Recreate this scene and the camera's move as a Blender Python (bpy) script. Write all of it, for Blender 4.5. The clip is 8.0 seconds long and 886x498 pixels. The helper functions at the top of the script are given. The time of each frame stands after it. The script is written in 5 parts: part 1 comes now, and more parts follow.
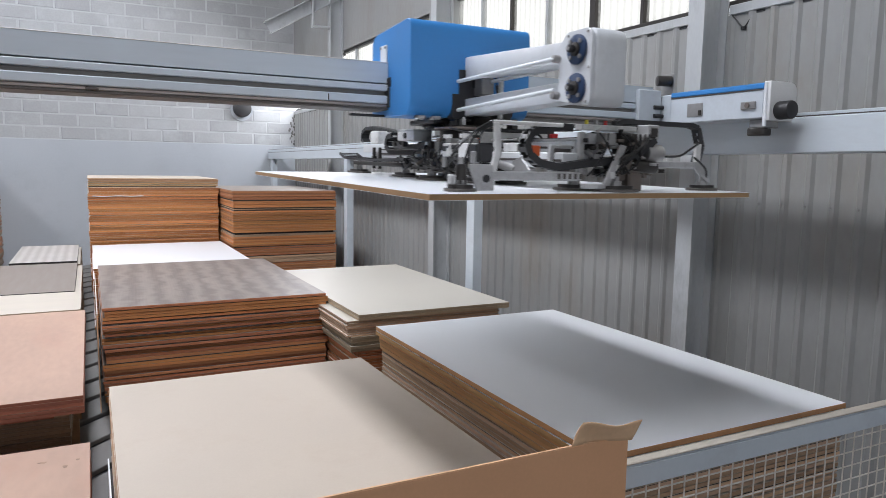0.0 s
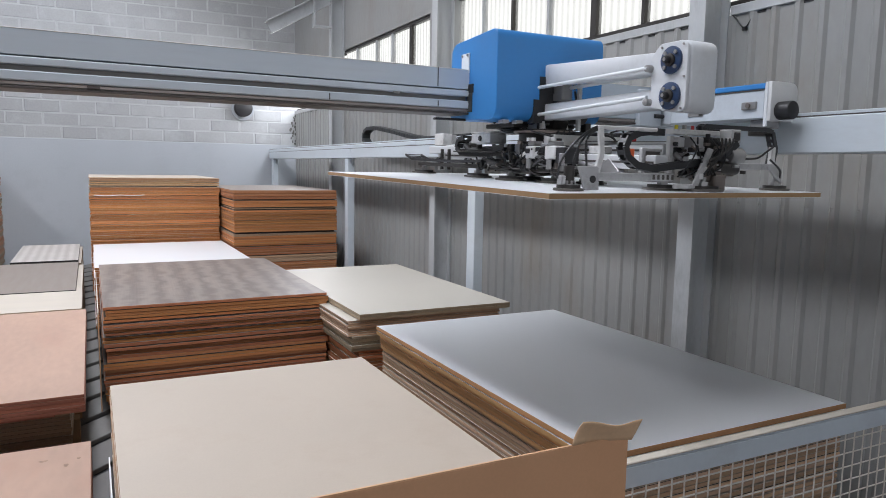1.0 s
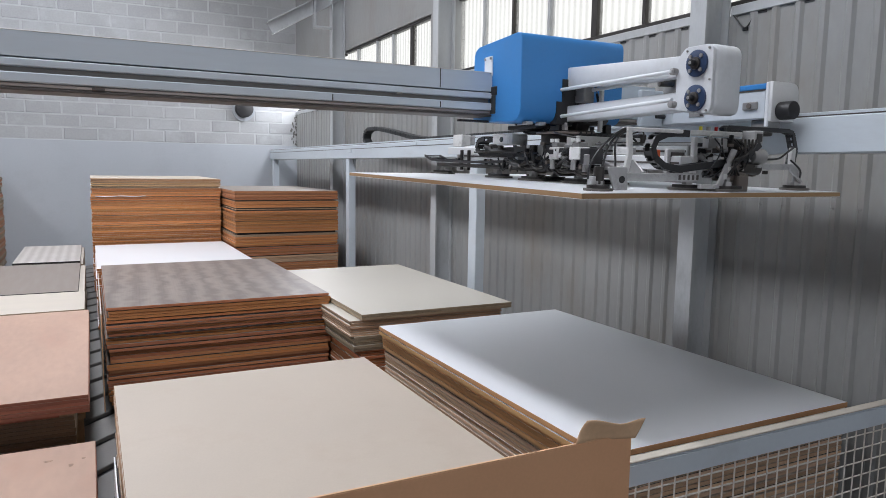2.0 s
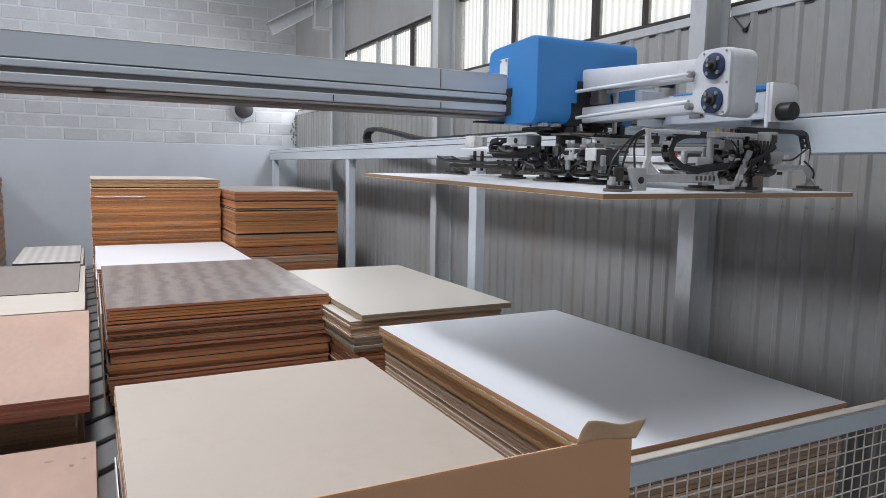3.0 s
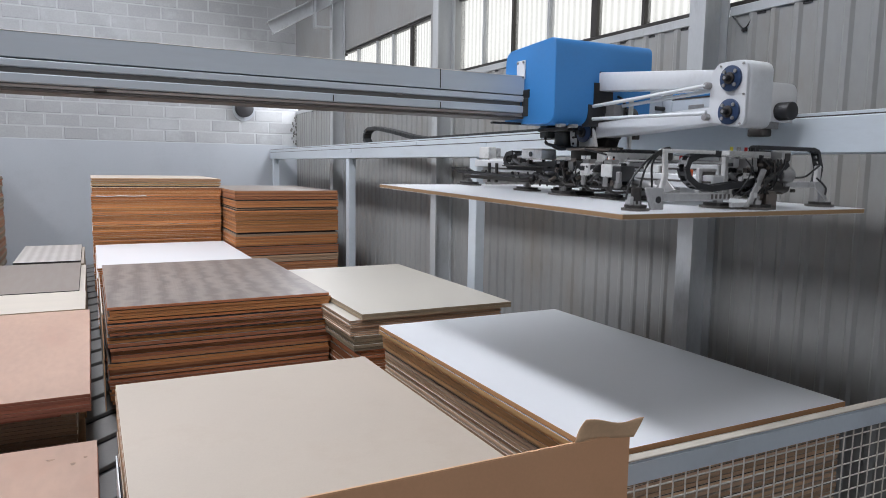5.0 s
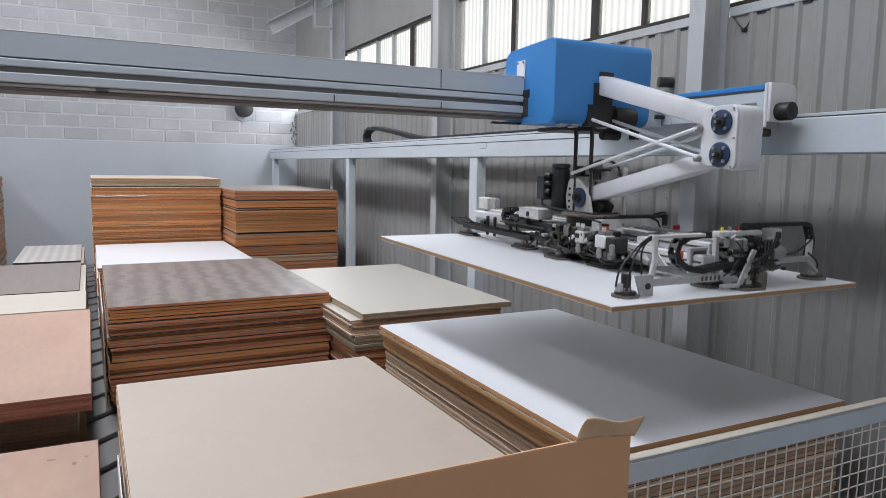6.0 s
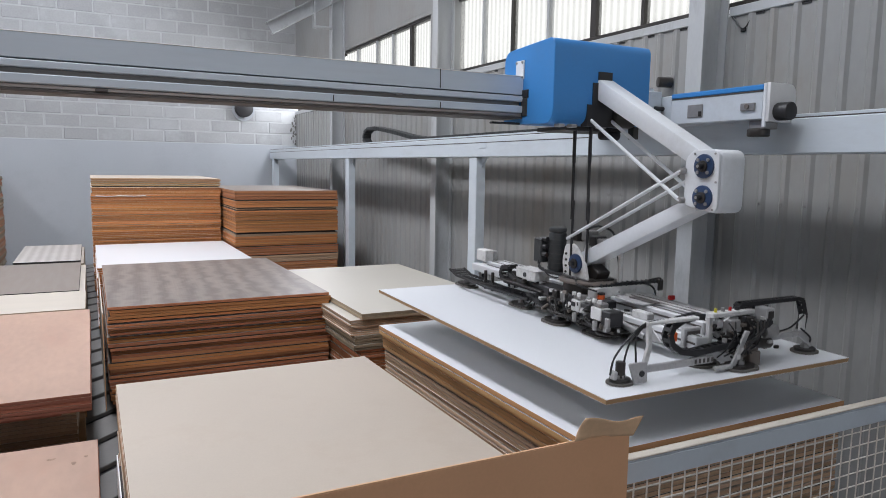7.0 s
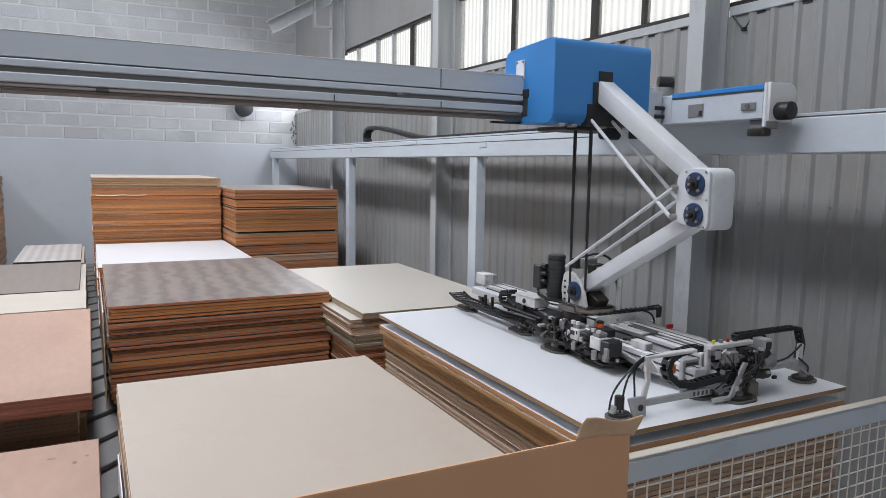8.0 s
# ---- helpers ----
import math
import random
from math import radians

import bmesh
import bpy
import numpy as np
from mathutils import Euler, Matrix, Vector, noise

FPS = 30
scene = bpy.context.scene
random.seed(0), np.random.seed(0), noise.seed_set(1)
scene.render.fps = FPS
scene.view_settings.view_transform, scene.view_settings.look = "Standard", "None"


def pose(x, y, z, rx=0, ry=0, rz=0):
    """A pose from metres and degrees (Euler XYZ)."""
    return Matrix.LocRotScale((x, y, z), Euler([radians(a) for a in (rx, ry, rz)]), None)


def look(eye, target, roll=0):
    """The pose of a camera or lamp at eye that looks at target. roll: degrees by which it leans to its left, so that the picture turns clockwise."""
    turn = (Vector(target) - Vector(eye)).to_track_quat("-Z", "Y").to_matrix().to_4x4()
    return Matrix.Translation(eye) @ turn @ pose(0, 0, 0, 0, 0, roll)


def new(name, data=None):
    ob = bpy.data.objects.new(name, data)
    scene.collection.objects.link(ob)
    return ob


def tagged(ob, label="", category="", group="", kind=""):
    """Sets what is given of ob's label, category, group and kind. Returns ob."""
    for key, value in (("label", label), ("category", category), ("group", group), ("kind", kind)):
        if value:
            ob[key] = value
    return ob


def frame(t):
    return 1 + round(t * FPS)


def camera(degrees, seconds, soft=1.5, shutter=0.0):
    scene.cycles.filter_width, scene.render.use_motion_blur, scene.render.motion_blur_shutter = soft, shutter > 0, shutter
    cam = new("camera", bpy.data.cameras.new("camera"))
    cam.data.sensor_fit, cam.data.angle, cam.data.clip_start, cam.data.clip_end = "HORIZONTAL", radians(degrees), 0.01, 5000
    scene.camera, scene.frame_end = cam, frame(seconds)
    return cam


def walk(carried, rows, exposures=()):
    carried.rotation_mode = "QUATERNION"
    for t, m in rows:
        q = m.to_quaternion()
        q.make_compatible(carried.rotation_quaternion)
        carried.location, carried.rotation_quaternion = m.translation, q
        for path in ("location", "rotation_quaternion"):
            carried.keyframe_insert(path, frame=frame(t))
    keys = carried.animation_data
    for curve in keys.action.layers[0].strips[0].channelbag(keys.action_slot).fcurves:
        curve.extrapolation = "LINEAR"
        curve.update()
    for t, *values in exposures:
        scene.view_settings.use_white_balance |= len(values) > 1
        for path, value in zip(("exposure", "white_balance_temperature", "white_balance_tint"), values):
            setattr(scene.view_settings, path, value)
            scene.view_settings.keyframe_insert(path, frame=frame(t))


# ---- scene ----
cam = camera(65.1, 8.0, soft=0.6, shutter=0.5)
PATH = [
    (0, (0.022, 0.011, 1.7), (0.924, 1.781, 1.465), 0.9),
    (0.5, (0.029, 0.017, 1.702), (0.93, 1.787, 1.465), 1.0),
    (1, (0.021, 0.008, 1.699), (0.921, 1.779, 1.464), 1.0),
    (1.5, (0.012, 0.002, 1.7), (0.91, 1.773, 1.465), 0.9),
    (3, (0.001, 0.0, 1.701), (0.901, 1.77, 1.468), 0.9),
    (3.5, (0.001, -0.003, 1.704), (0.9, 1.768, 1.468), 0.9),
    (4, (0.001, -0.004, 1.703), (0.901, 1.766, 1.468), 0.9),
    (4.5, (0.001, -0.008, 1.705), (0.9, 1.763, 1.469), 0.9),
    (6, (-0.009, -0.014, 1.704), (0.892, 1.756, 1.468), 0.9),
    (6.5, (-0.008, -0.015, 1.704), (0.892, 1.755, 1.468), 0.9),
    (7, (-0.007, -0.017, 1.704), (0.894, 1.753, 1.468), 0.9),
    (7.5, (-0.01, -0.015, 1.704), (0.891, 1.754, 1.465), 0.8),
    (8, (-0.01, -0.017, 1.705), (0.891, 1.753, 1.467), 0.9),
]
walk(cam, [(t, look(eye, target, roll)) for t, eye, target, roll in PATH], exposures=[(0, 0.18), (0.5, 0.13), (1.5, 0.03), (8, 0.02)])

# ---------------------------------------------------------------- light
world = bpy.data.worlds.new("overcast_sky")
scene.world = world
world.use_nodes = True
wn = world.node_tree.nodes
sky = wn.new("ShaderNodeTexSky")
sky.sky_type = "NISHITA"
sky.sun_disc = False
sky.sun_elevation = radians(50)
sky.sun_rotation = radians(250)
sky.air_density, sky.dust_density = 1.0, 3.0
wn["Background"].inputs["Strength"].default_value = 0.08
world.node_tree.links.new(sky.outputs[0], wn["Background"].inputs["Color"])

sun_data = bpy.data.lights.new("overcast_sun", "SUN")
sun_data.energy, sun_data.angle, sun_data.color = 0.8, radians(25), (1.0, 0.96, 0.9)
sun = new("overcast_sun", sun_data)
sun.matrix_world = look((-10, -4, 12), (0, 3, 0))


def sky_panel(name, centre, target, sx, sy, watts, colour=(0.92, 0.96, 1.0)):
    """Daylight that enters through one opening, or the fill light added at the front."""
    d = bpy.data.lights.new(name, "AREA")
    d.shape, d.size, d.size_y, d.energy, d.color = "RECTANGLE", sx, sy, watts, colour
    ob = new(name, d)
    ob.matrix_world = look(centre, target)
    return ob


ROOF = 6.2
DAY = (0.925, 0.945, 1.03)
SKYLIGHTS = [(-5.0, 6.0, 1.0, 13.0, 245), (-0.3, 5.8, 0.85, 11.6, 590)]      # x, y, width, length, watts of each roof light
for sx_, sy_, sw_, sl_, se_ in SKYLIGHTS:
    sky_panel("skylight_daylight", (sx_, sy_, ROOF + 0.1), (sx_, sy_ + 0.001, 0), sw_, sl_, se_, DAY)
FILL_OPENING = (-1.0, 3.0, 4.2)                                                     # x from, x to, height of the unseen opening added behind the camera
# fill lamp added behind the camera to brighten the faces turned that way
sky_panel("added_front_fill", (1.0, -5.95, 2.2), (1.0, 4.0, 1.8), 3.8, 3.6, 66, DAY)
sky_panel("end_window_daylight", (3.47, 11.36, 3.03), (0.9, 11.4, 0.2), 2.4, 0.68, 62, DAY)



# ---------------------------------------------------------------- materials
def nodes_of(m):
    m.use_nodes = True
    return m.node_tree.nodes, m.node_tree.links


def surface(name, colour, rough=0.5, metal=0.0, vary=0.12, scale=3.0, grain=60.0, bump=0.15, stretch=(1, 1, 1), hue=0.0, spec=0.5, rand=0.0, dirt=None, dirt_amount=0.25, by_place=False):
    """Paint, metal, board: two sizes of noise in the colour, fine relief, optional difference from piece to piece."""
    m = bpy.data.materials.new(name)
    n, l = nodes_of(m)
    b = n["Principled BSDF"]
    tc = n.new("ShaderNodeTexCoord")
    mp = n.new("ShaderNodeMapping")
    mp.inputs["Scale"].default_value = stretch
    if by_place:
        l.new(n.new("ShaderNodeNewGeometry").outputs["Position"], mp.inputs["Vector"])
    else:
        l.new(tc.outputs["Object"], mp.inputs["Vector"])
    big = n.new("ShaderNodeTexNoise")
    big.inputs["Scale"].default_value, big.inputs["Detail"].default_value = scale, 5
    fine = n.new("ShaderNodeTexNoise")
    fine.inputs["Scale"].default_value, fine.inputs["Detail"].default_value = grain, 3
    for t in (big, fine):
        l.new(mp.outputs["Vector"], t.inputs["Vector"])
    add = n.new("ShaderNodeMath")
    add.operation = "MULTIPLY_ADD"
    l.new(fine.outputs["Fac"], add.inputs[0])
    add.inputs[1].default_value = 0.45
    l.new(big.outputs["Fac"], add.inputs[2])
    ramp = n.new("ShaderNodeMapRange")
    ramp.inputs["From Min"].default_value, ramp.inputs["From Max"].default_value = 0.4, 1.05
    ramp.inputs["To Min"].default_value, ramp.inputs["To Max"].default_value = 1 - vary, 1 + vary
    l.new(add.outputs[0], ramp.inputs["Value"])
    hsv = n.new("ShaderNodeHueSaturation")
    hsv.inputs["Color"].default_value = (*colour, 1)
    last = ramp.outputs["Result"]
    if rand:
        info = n.new("ShaderNodeObjectInfo")
        r2 = n.new("ShaderNodeMapRange")
        r2.inputs["To Min"].default_value, r2.inputs["To Max"].default_value = 1 - rand, 1 + rand
        l.new(info.outputs["Random"], r2.inputs["Value"])
        mul = n.new("ShaderNodeMath")
        mul.operation = "MULTIPLY"
        l.new(last, mul.inputs[0])
        l.new(r2.outputs["Result"], mul.inputs[1])
        last = mul.outputs[0]
        if hue:
            r3 = n.new("ShaderNodeMapRange")
            r3.inputs["To Min"].default_value, r3.inputs["To Max"].default_value = 0.5 - hue, 0.5 + hue
            sh = n.new("ShaderNodeMath")
            sh.operation = "MULTIPLY"
            sh.inputs[1].default_value = 7.31
            fr = n.new("ShaderNodeMath")
            fr.operation = "FRACT"
            l.new(info.outputs["Random"], sh.inputs[0])
            l.new(sh.outputs[0], fr.inputs[0])
            l.new(fr.outputs[0], r3.inputs["Value"])
            l.new(r3.outputs["Result"], hsv.inputs["Hue"])
    l.new(last, hsv.inputs["Value"])
    out = hsv.outputs["Color"]
    if dirt:
        dn = n.new("ShaderNodeTexNoise")
        dn.inputs["Scale"].default_value, dn.inputs["Detail"].default_value, dn.inputs["Roughness"].default_value = scale * 1.7, 8, 0.7
        l.new(mp.outputs["Vector"], dn.inputs["Vector"])
        dr = n.new("ShaderNodeMapRange")
        dr.inputs["From Min"].default_value, dr.inputs["From Max"].default_value = 0.52, 0.75
        dr.inputs["To Max"].default_value = dirt_amount * 2
        l.new(dn.outputs["Fac"], dr.inputs["Value"])
        mix = n.new("ShaderNodeMix")
        mix.data_type = "RGBA"
        l.new(dr.outputs["Result"], mix.inputs["Factor"])
        l.new(out, mix.inputs[6])
        mix.inputs[7].default_value = (*dirt, 1)
        out = mix.outputs[2]
    l.new(out, b.inputs["Base Color"])
    b.inputs["Metallic"].default_value = metal
    b.inputs["Specular IOR Level"].default_value = spec
    rr = n.new("ShaderNodeMapRange")
    rr.inputs["To Min"].default_value, rr.inputs["To Max"].default_value = max(rough - 0.1, 0.03), min(rough + 0.1, 1)
    l.new(big.outputs["Fac"], rr.inputs["Value"])
    l.new(rr.outputs["Result"], b.inputs["Roughness"])
    if bump:
        bp = n.new("ShaderNodeBump")
        bp.inputs["Strength"].default_value, bp.inputs["Distance"].default_value = bump, 0.002
        l.new(fine.outputs["Fac"], bp.inputs["Height"])
        l.new(bp.outputs["Normal"], b.inputs["Normal"])
    return m


BLUE = surface("blue_enamel", (0.04, 0.225, 0.56), 0.38, vary=0.06, scale=2.5, bump=0.05, dirt=(0.1, 0.2, 0.4), dirt_amount=0.1)
GREYPAINT = surface("pale_grey_machine_paint", (0.52, 0.57, 0.62), 0.4, vary=0.06, bump=0.05, dirt=(0.3, 0.3, 0.3), dirt_amount=0.15)
WHITEPAINT = surface("white_machine_paint", (0.68, 0.71, 0.74), 0.38, vary=0.06, bump=0.05, dirt=(0.36, 0.35, 0.33), dirt_amount=0.15)
ALU = surface("anodised_aluminium", (0.66, 0.67, 0.68), 0.5, metal=0.2, vary=0.06, stretch=(1, 0.1, 1), bump=0.08)
BEAMALU = surface("dull_beam_aluminium", (0.535, 0.6, 0.66), 0.45, metal=0.1, vary=0.05, stretch=(0.1, 1, 1), bump=0.05, dirt=(0.3, 0.3, 0.3), dirt_amount=0.12)
PALEEDGE = surface("dusty_pale_edge", (0.7, 0.69, 0.66), 0.6, vary=0.15, scale=8, stretch=(0.2, 1, 1))
# the bridge recess carries its shade in this darker grey
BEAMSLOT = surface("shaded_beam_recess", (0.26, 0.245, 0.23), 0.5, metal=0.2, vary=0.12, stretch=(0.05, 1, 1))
BEAMRAIL = surface("dull_guide_rail", (0.38, 0.34, 0.32), 0.4, metal=0.3, vary=0.1, stretch=(0.05, 1, 1))
DARKSLOT = surface("dark_rail_recess", (0.085, 0.075, 0.07), 0.5, metal=0.2, vary=0.2, stretch=(0.05, 1, 1))
BROWNRAIL = surface("greasy_guide_rail", (0.2, 0.17, 0.15), 0.4, metal=0.4, vary=0.15, stretch=(0.05, 1, 1))
GRIPWHITE = surface("scuffed_off_white_paint", (0.64, 0.64, 0.63), 0.45, vary=0.1, scale=12, bump=0.08, dirt=(0.2, 0.18, 0.16), dirt_amount=0.3)
GRIPGREY = surface("scuffed_grey_paint", (0.42, 0.42, 0.42), 0.45, vary=0.12, scale=12, bump=0.08, dirt=(0.12, 0.11, 0.1), dirt_amount=0.3)
STEEL = surface("worn_steel", (0.34, 0.335, 0.33), 0.42, metal=0.6, vary=0.15)
BLACK = surface("black_plastic", (0.018, 0.018, 0.02), 0.45, vary=0.2, bump=0.05)
DARKMOTOR = surface("dark_grey_motor_paint", (0.035, 0.039, 0.041), 0.5, vary=0.2, dirt=(0.16, 0.15, 0.14))
RUBBER = surface("grey_rubber", (0.12, 0.11, 0.1), 0.7, vary=0.2)
DARKMETAL = surface("oily_dark_metal", (0.045, 0.041, 0.038), 0.42, metal=0.4, vary=0.25)
NAVY = surface("navy_bearing_flange", (0.02, 0.045, 0.11), 0.35, vary=0.15)
ORANGE = surface("orange_lens", (0.75, 0.13, 0.03), 0.3, vary=0.1)
RED = surface("red_reflector", (0.5, 0.02, 0.02), 0.3, vary=0.1)
YELLOW = surface("yellow_fitting", (0.7, 0.6, 0.05), 0.4)
SHEETWALL = surface("grey_painted_sheet", (0.302, 0.307, 0.3), 0.42, vary=0.12, scale=0.9, grain=25, stretch=(1, 1, 0.45), bump=0.04, dirt=(0.25, 0.22, 0.18), dirt_amount=0.3)
COLUMN = surface("light_grey_column_paint", (0.45, 0.47, 0.48), 0.5, vary=0.1, scale=2, stretch=(1, 1, 0.4), bump=0.05, dirt=(0.2, 0.19, 0.18), dirt_amount=0.3)
RAILPAINT = surface("pale_blue_rail_paint", (0.56, 0.62, 0.67), 0.4, vary=0.05, scale=1.5, stretch=(1, 0.3, 1), dirt=(0.33, 0.33, 0.33), dirt_amount=0.15)
PLASTER = surface("grey_painted_plaster", (0.4, 0.43, 0.46), 0.75, vary=0.06, scale=0.8, bump=0.15, dirt=(0.33, 0.35, 0.37), dirt_amount=0.2)
BLOCK = surface("painted_concrete_block", (0.36, 0.37, 0.375), 0.9, vary=0.16, scale=1.1, grain=40, bump=0.4, rand=0.08, dirt=(0.44, 0.46, 0.47), dirt_amount=0.5, by_place=True)
MORTAR = surface("pale_mortar", (0.43, 0.445, 0.45), 0.9, vary=0.14, scale=3, bump=0.5, by_place=True)
DAMP = surface("dark_damp_stain", (0.13, 0.125, 0.12), 0.9, vary=0.3, scale=20)
CONCRETE = surface("grey_concrete_floor", (0.17, 0.165, 0.16), 0.7, vary=0.15, scale=1.2, bump=0.2, dirt=(0.13, 0.12, 0.11), dirt_amount=0.3)
ROOFM = surface("grey_roof_sheet", (0.24, 0.24, 0.24), 0.7)
SIDEWALL = surface("dull_grey_side_wall", (0.26, 0.27, 0.28), 0.8, vary=0.08, scale=0.8)
SLATM = surface("worn_grey_slat", (0.14, 0.135, 0.128), 0.6, vary=0.15, scale=5, dirt=(0.12, 0.11, 0.1), dirt_amount=0.3, rand=0.08)
CABLE = surface("black_cable", (0.015, 0.015, 0.016), 0.4, vary=0.1, bump=0)
TAN = surface("tan_hardboard", (0.74, 0.41, 0.225), 0.65, vary=0.06, scale=2.5, grain=120, bump=0.08, dirt=(0.56, 0.3, 0.14), dirt_amount=0.15)
TANEDGE = surface("tan_hardboard_edge", (0.7, 0.43, 0.25), 0.75, vary=0.1, grain=150)
CARDB = surface("torn_brown_paper", (0.76, 0.51, 0.31), 0.7, vary=0.12, scale=9, grain=80, bump=0.3)
WIRE = surface("pale_galvanised_wire", (0.7, 0.66, 0.6), 0.45, metal=0.0, vary=0.2)
TIMBER = surface("rough_bearer_timber", (0.3, 0.19, 0.1), 0.8, vary=0.25, stretch=(8, 1, 8), rand=0.15)

# faces of the boards
WHITELAM = surface("white_melamine", (0.8, 0.82, 0.84), 0.32, vary=0.015, scale=1.2, bump=0.02)
RAWMDF = surface("raw_beige_mdf", (0.515, 0.447, 0.37), 0.55, vary=0.06, scale=1.6, grain=150, bump=0.06, dirt=(0.47, 0.39, 0.31), dirt_amount=0.3)
CREAM = surface("cream_melamine", (0.56, 0.53, 0.465), 0.4, vary=0.03, scale=1.5, bump=0.03)
PINKPLY = surface("pink_okoume_plywood", (0.43, 0.285, 0.215), 0.6, vary=0.16, scale=2.2, grain=30, stretch=(1.0, 0.3, 1), bump=0.06, dirt=(0.4, 0.22, 0.155), dirt_amount=0.25, by_place=True)
KNOT = surface("brown_knot", (0.29, 0.185, 0.13), 0.6, vary=0.3, scale=60)
PALEPLY = surface("pale_poplar_plywood", (0.53, 0.48, 0.41), 0.6, vary=0.06, scale=2, grain=40, stretch=(0.3, 3, 1))
TAUPE = surface("taupe_laminate", (0.25, 0.212, 0.183), 0.45, vary=0.06, scale=3, stretch=(6, 0.6, 1))


def striped_wood(name, a, b, scale, distortion, angle, rough=0.35):
    """A wood decor: soft bands across the board, with fine grain along them."""
    m = bpy.data.materials.new(name)
    n, l = nodes_of(m)
    p = n["Principled BSDF"]
    tc = n.new("ShaderNodeTexCoord")
    mp = n.new("ShaderNodeMapping")
    mp.inputs["Rotation"].default_value = (0, 0, radians(angle))
    l.new(tc.outputs["Object"], mp.inputs["Vector"])
    w = n.new("ShaderNodeTexWave")
    w.wave_type, w.bands_direction = "BANDS", "X"
    for key, v in (("Scale", scale), ("Distortion", distortion), ("Detail", 3.0), ("Detail Scale", 2.2), ("Detail Roughness", 0.65)):
        w.inputs[key].default_value = v
    l.new(mp.outputs["Vector"], w.inputs["Vector"])
    st = n.new("ShaderNodeMapping")
    st.inputs["Scale"].default_value = (90, 2.5, 1)
    l.new(mp.outputs["Vector"], st.inputs["Vector"])
    g = n.new("ShaderNodeTexNoise")
    g.inputs["Scale"].default_value, g.inputs["Detail"].default_value = 1.0, 4
    l.new(st.outputs["Vector"], g.inputs["Vector"])
    big = n.new("ShaderNodeTexNoise")
    big.inputs["Scale"].default_value = 2.2
    l.new(mp.outputs["Vector"], big.inputs["Vector"])
    s1 = n.new("ShaderNodeMath")
    s1.operation = "MULTIPLY_ADD"
    l.new(g.outputs["Fac"], s1.inputs[0])
    s1.inputs[1].default_value = 0.9
    l.new(w.outputs["Fac"], s1.inputs[2])
    s2 = n.new("ShaderNodeMath")
    s2.operation = "MULTIPLY_ADD"
    l.new(big.outputs["Fac"], s2.inputs[0])
    s2.inputs[1].default_value = 0.7
    l.new(s1.outputs[0], s2.inputs[2])
    r = n.new("ShaderNodeMapRange")
    r.inputs["From Min"].default_value, r.inputs["From Max"].default_value = 0.35, 2.0
    l.new(s2.outputs[0], r.inputs["Value"])
    mix = n.new("ShaderNodeMix")
    mix.data_type = "RGBA"
    l.new(r.outputs["Result"], mix.inputs["Factor"])
    mix.inputs[6].default_value, mix.inputs[7].default_value = (*a, 1), (*b, 1)
    l.new(mix.outputs[2], p.inputs["Base Color"])
    p.inputs["Roughness"].default_value = rough
    return m


DARKWOOD = striped_wood("grey_brown_walnut_decor", (0.12, 0.1, 0.088), (0.29, 0.25, 0.222), 1.9, 5.0, 3)
STRIPED = striped_wood("pale_striped_decor", (0.36, 0.33, 0.3), (0.55, 0.52, 0.49), 3.2, 1.0, 0, 0.5)

# edges of the boards: each board takes a tone of its own
EDGE_ORANGE = surface("orange_brown_chipboard_edge", (0.44, 0.185, 0.066), 0.8, vary=0.16, scale=6, grain=160, bump=0.3, stretch=(0.25, 0.25, 3), rand=0.3, hue=0.005, by_place=True)
EDGE_BROWN = surface("brown_chipboard_edge", (0.38, 0.155, 0.07), 0.8, vary=0.18, scale=6, grain=160, bump=0.3, stretch=(0.25, 0.25, 3), rand=0.28, hue=0.007, by_place=True)
EDGE_MDF = surface("mdf_edge", (0.42, 0.25, 0.135), 0.8, vary=0.12, scale=6, grain=200, bump=0.25, stretch=(0.4, 0.4, 3), rand=0.2, hue=0.01)
EDGE_PALE = surface("pale_pinkish_chipboard_edge", (0.5, 0.34, 0.235), 0.85, vary=0.22, scale=6, grain=160, bump=0.3, stretch=(0.3, 0.3, 4), rand=0.25, by_place=True)
DUST = surface("dusty_beige_rail_top", (0.52, 0.47, 0.4), 0.7, vary=0.12, scale=4)
EDGE_WHITE = surface("pale_laminate_edge", (0.42, 0.32, 0.24), 0.5, vary=0.06)
EDGE_GREY = surface("greyish_chipboard_edge", (0.3, 0.235, 0.16), 0.85, vary=0.2, scale=6, grain=160, bump=0.3, stretch=(0.3, 0.3, 3), rand=0.3, by_place=True)
EDGE_UMBER = surface("dusty_umber_chipboard_edge", (0.47, 0.31, 0.195), 0.85, vary=0.25, scale=6, grain=160, bump=0.3, stretch=(0.3, 0.3, 4), rand=0.35, by_place=True)
EDGE_TAN = surface("orange_tan_board_edge", (0.56, 0.31, 0.14), 0.8, vary=0.2, scale=6, grain=200, bump=0.3, stretch=(0.4, 0.4, 3), rand=0.25, hue=0.008, by_place=True)
EDGE_PINK = surface("red_plywood_edge", (0.36, 0.15, 0.1), 0.8, vary=0.2, scale=4, grain=120, stretch=(0.2, 0.2, 6), rand=0.25, by_place=True)
# real dark edges, and thin filler layers that give gaps their shade
EDGE_AND_GAP_DARK = surface("dark_board_edge_and_gap_shade", (0.022, 0.018, 0.016), 0.7, vary=0.2, rand=0.2)


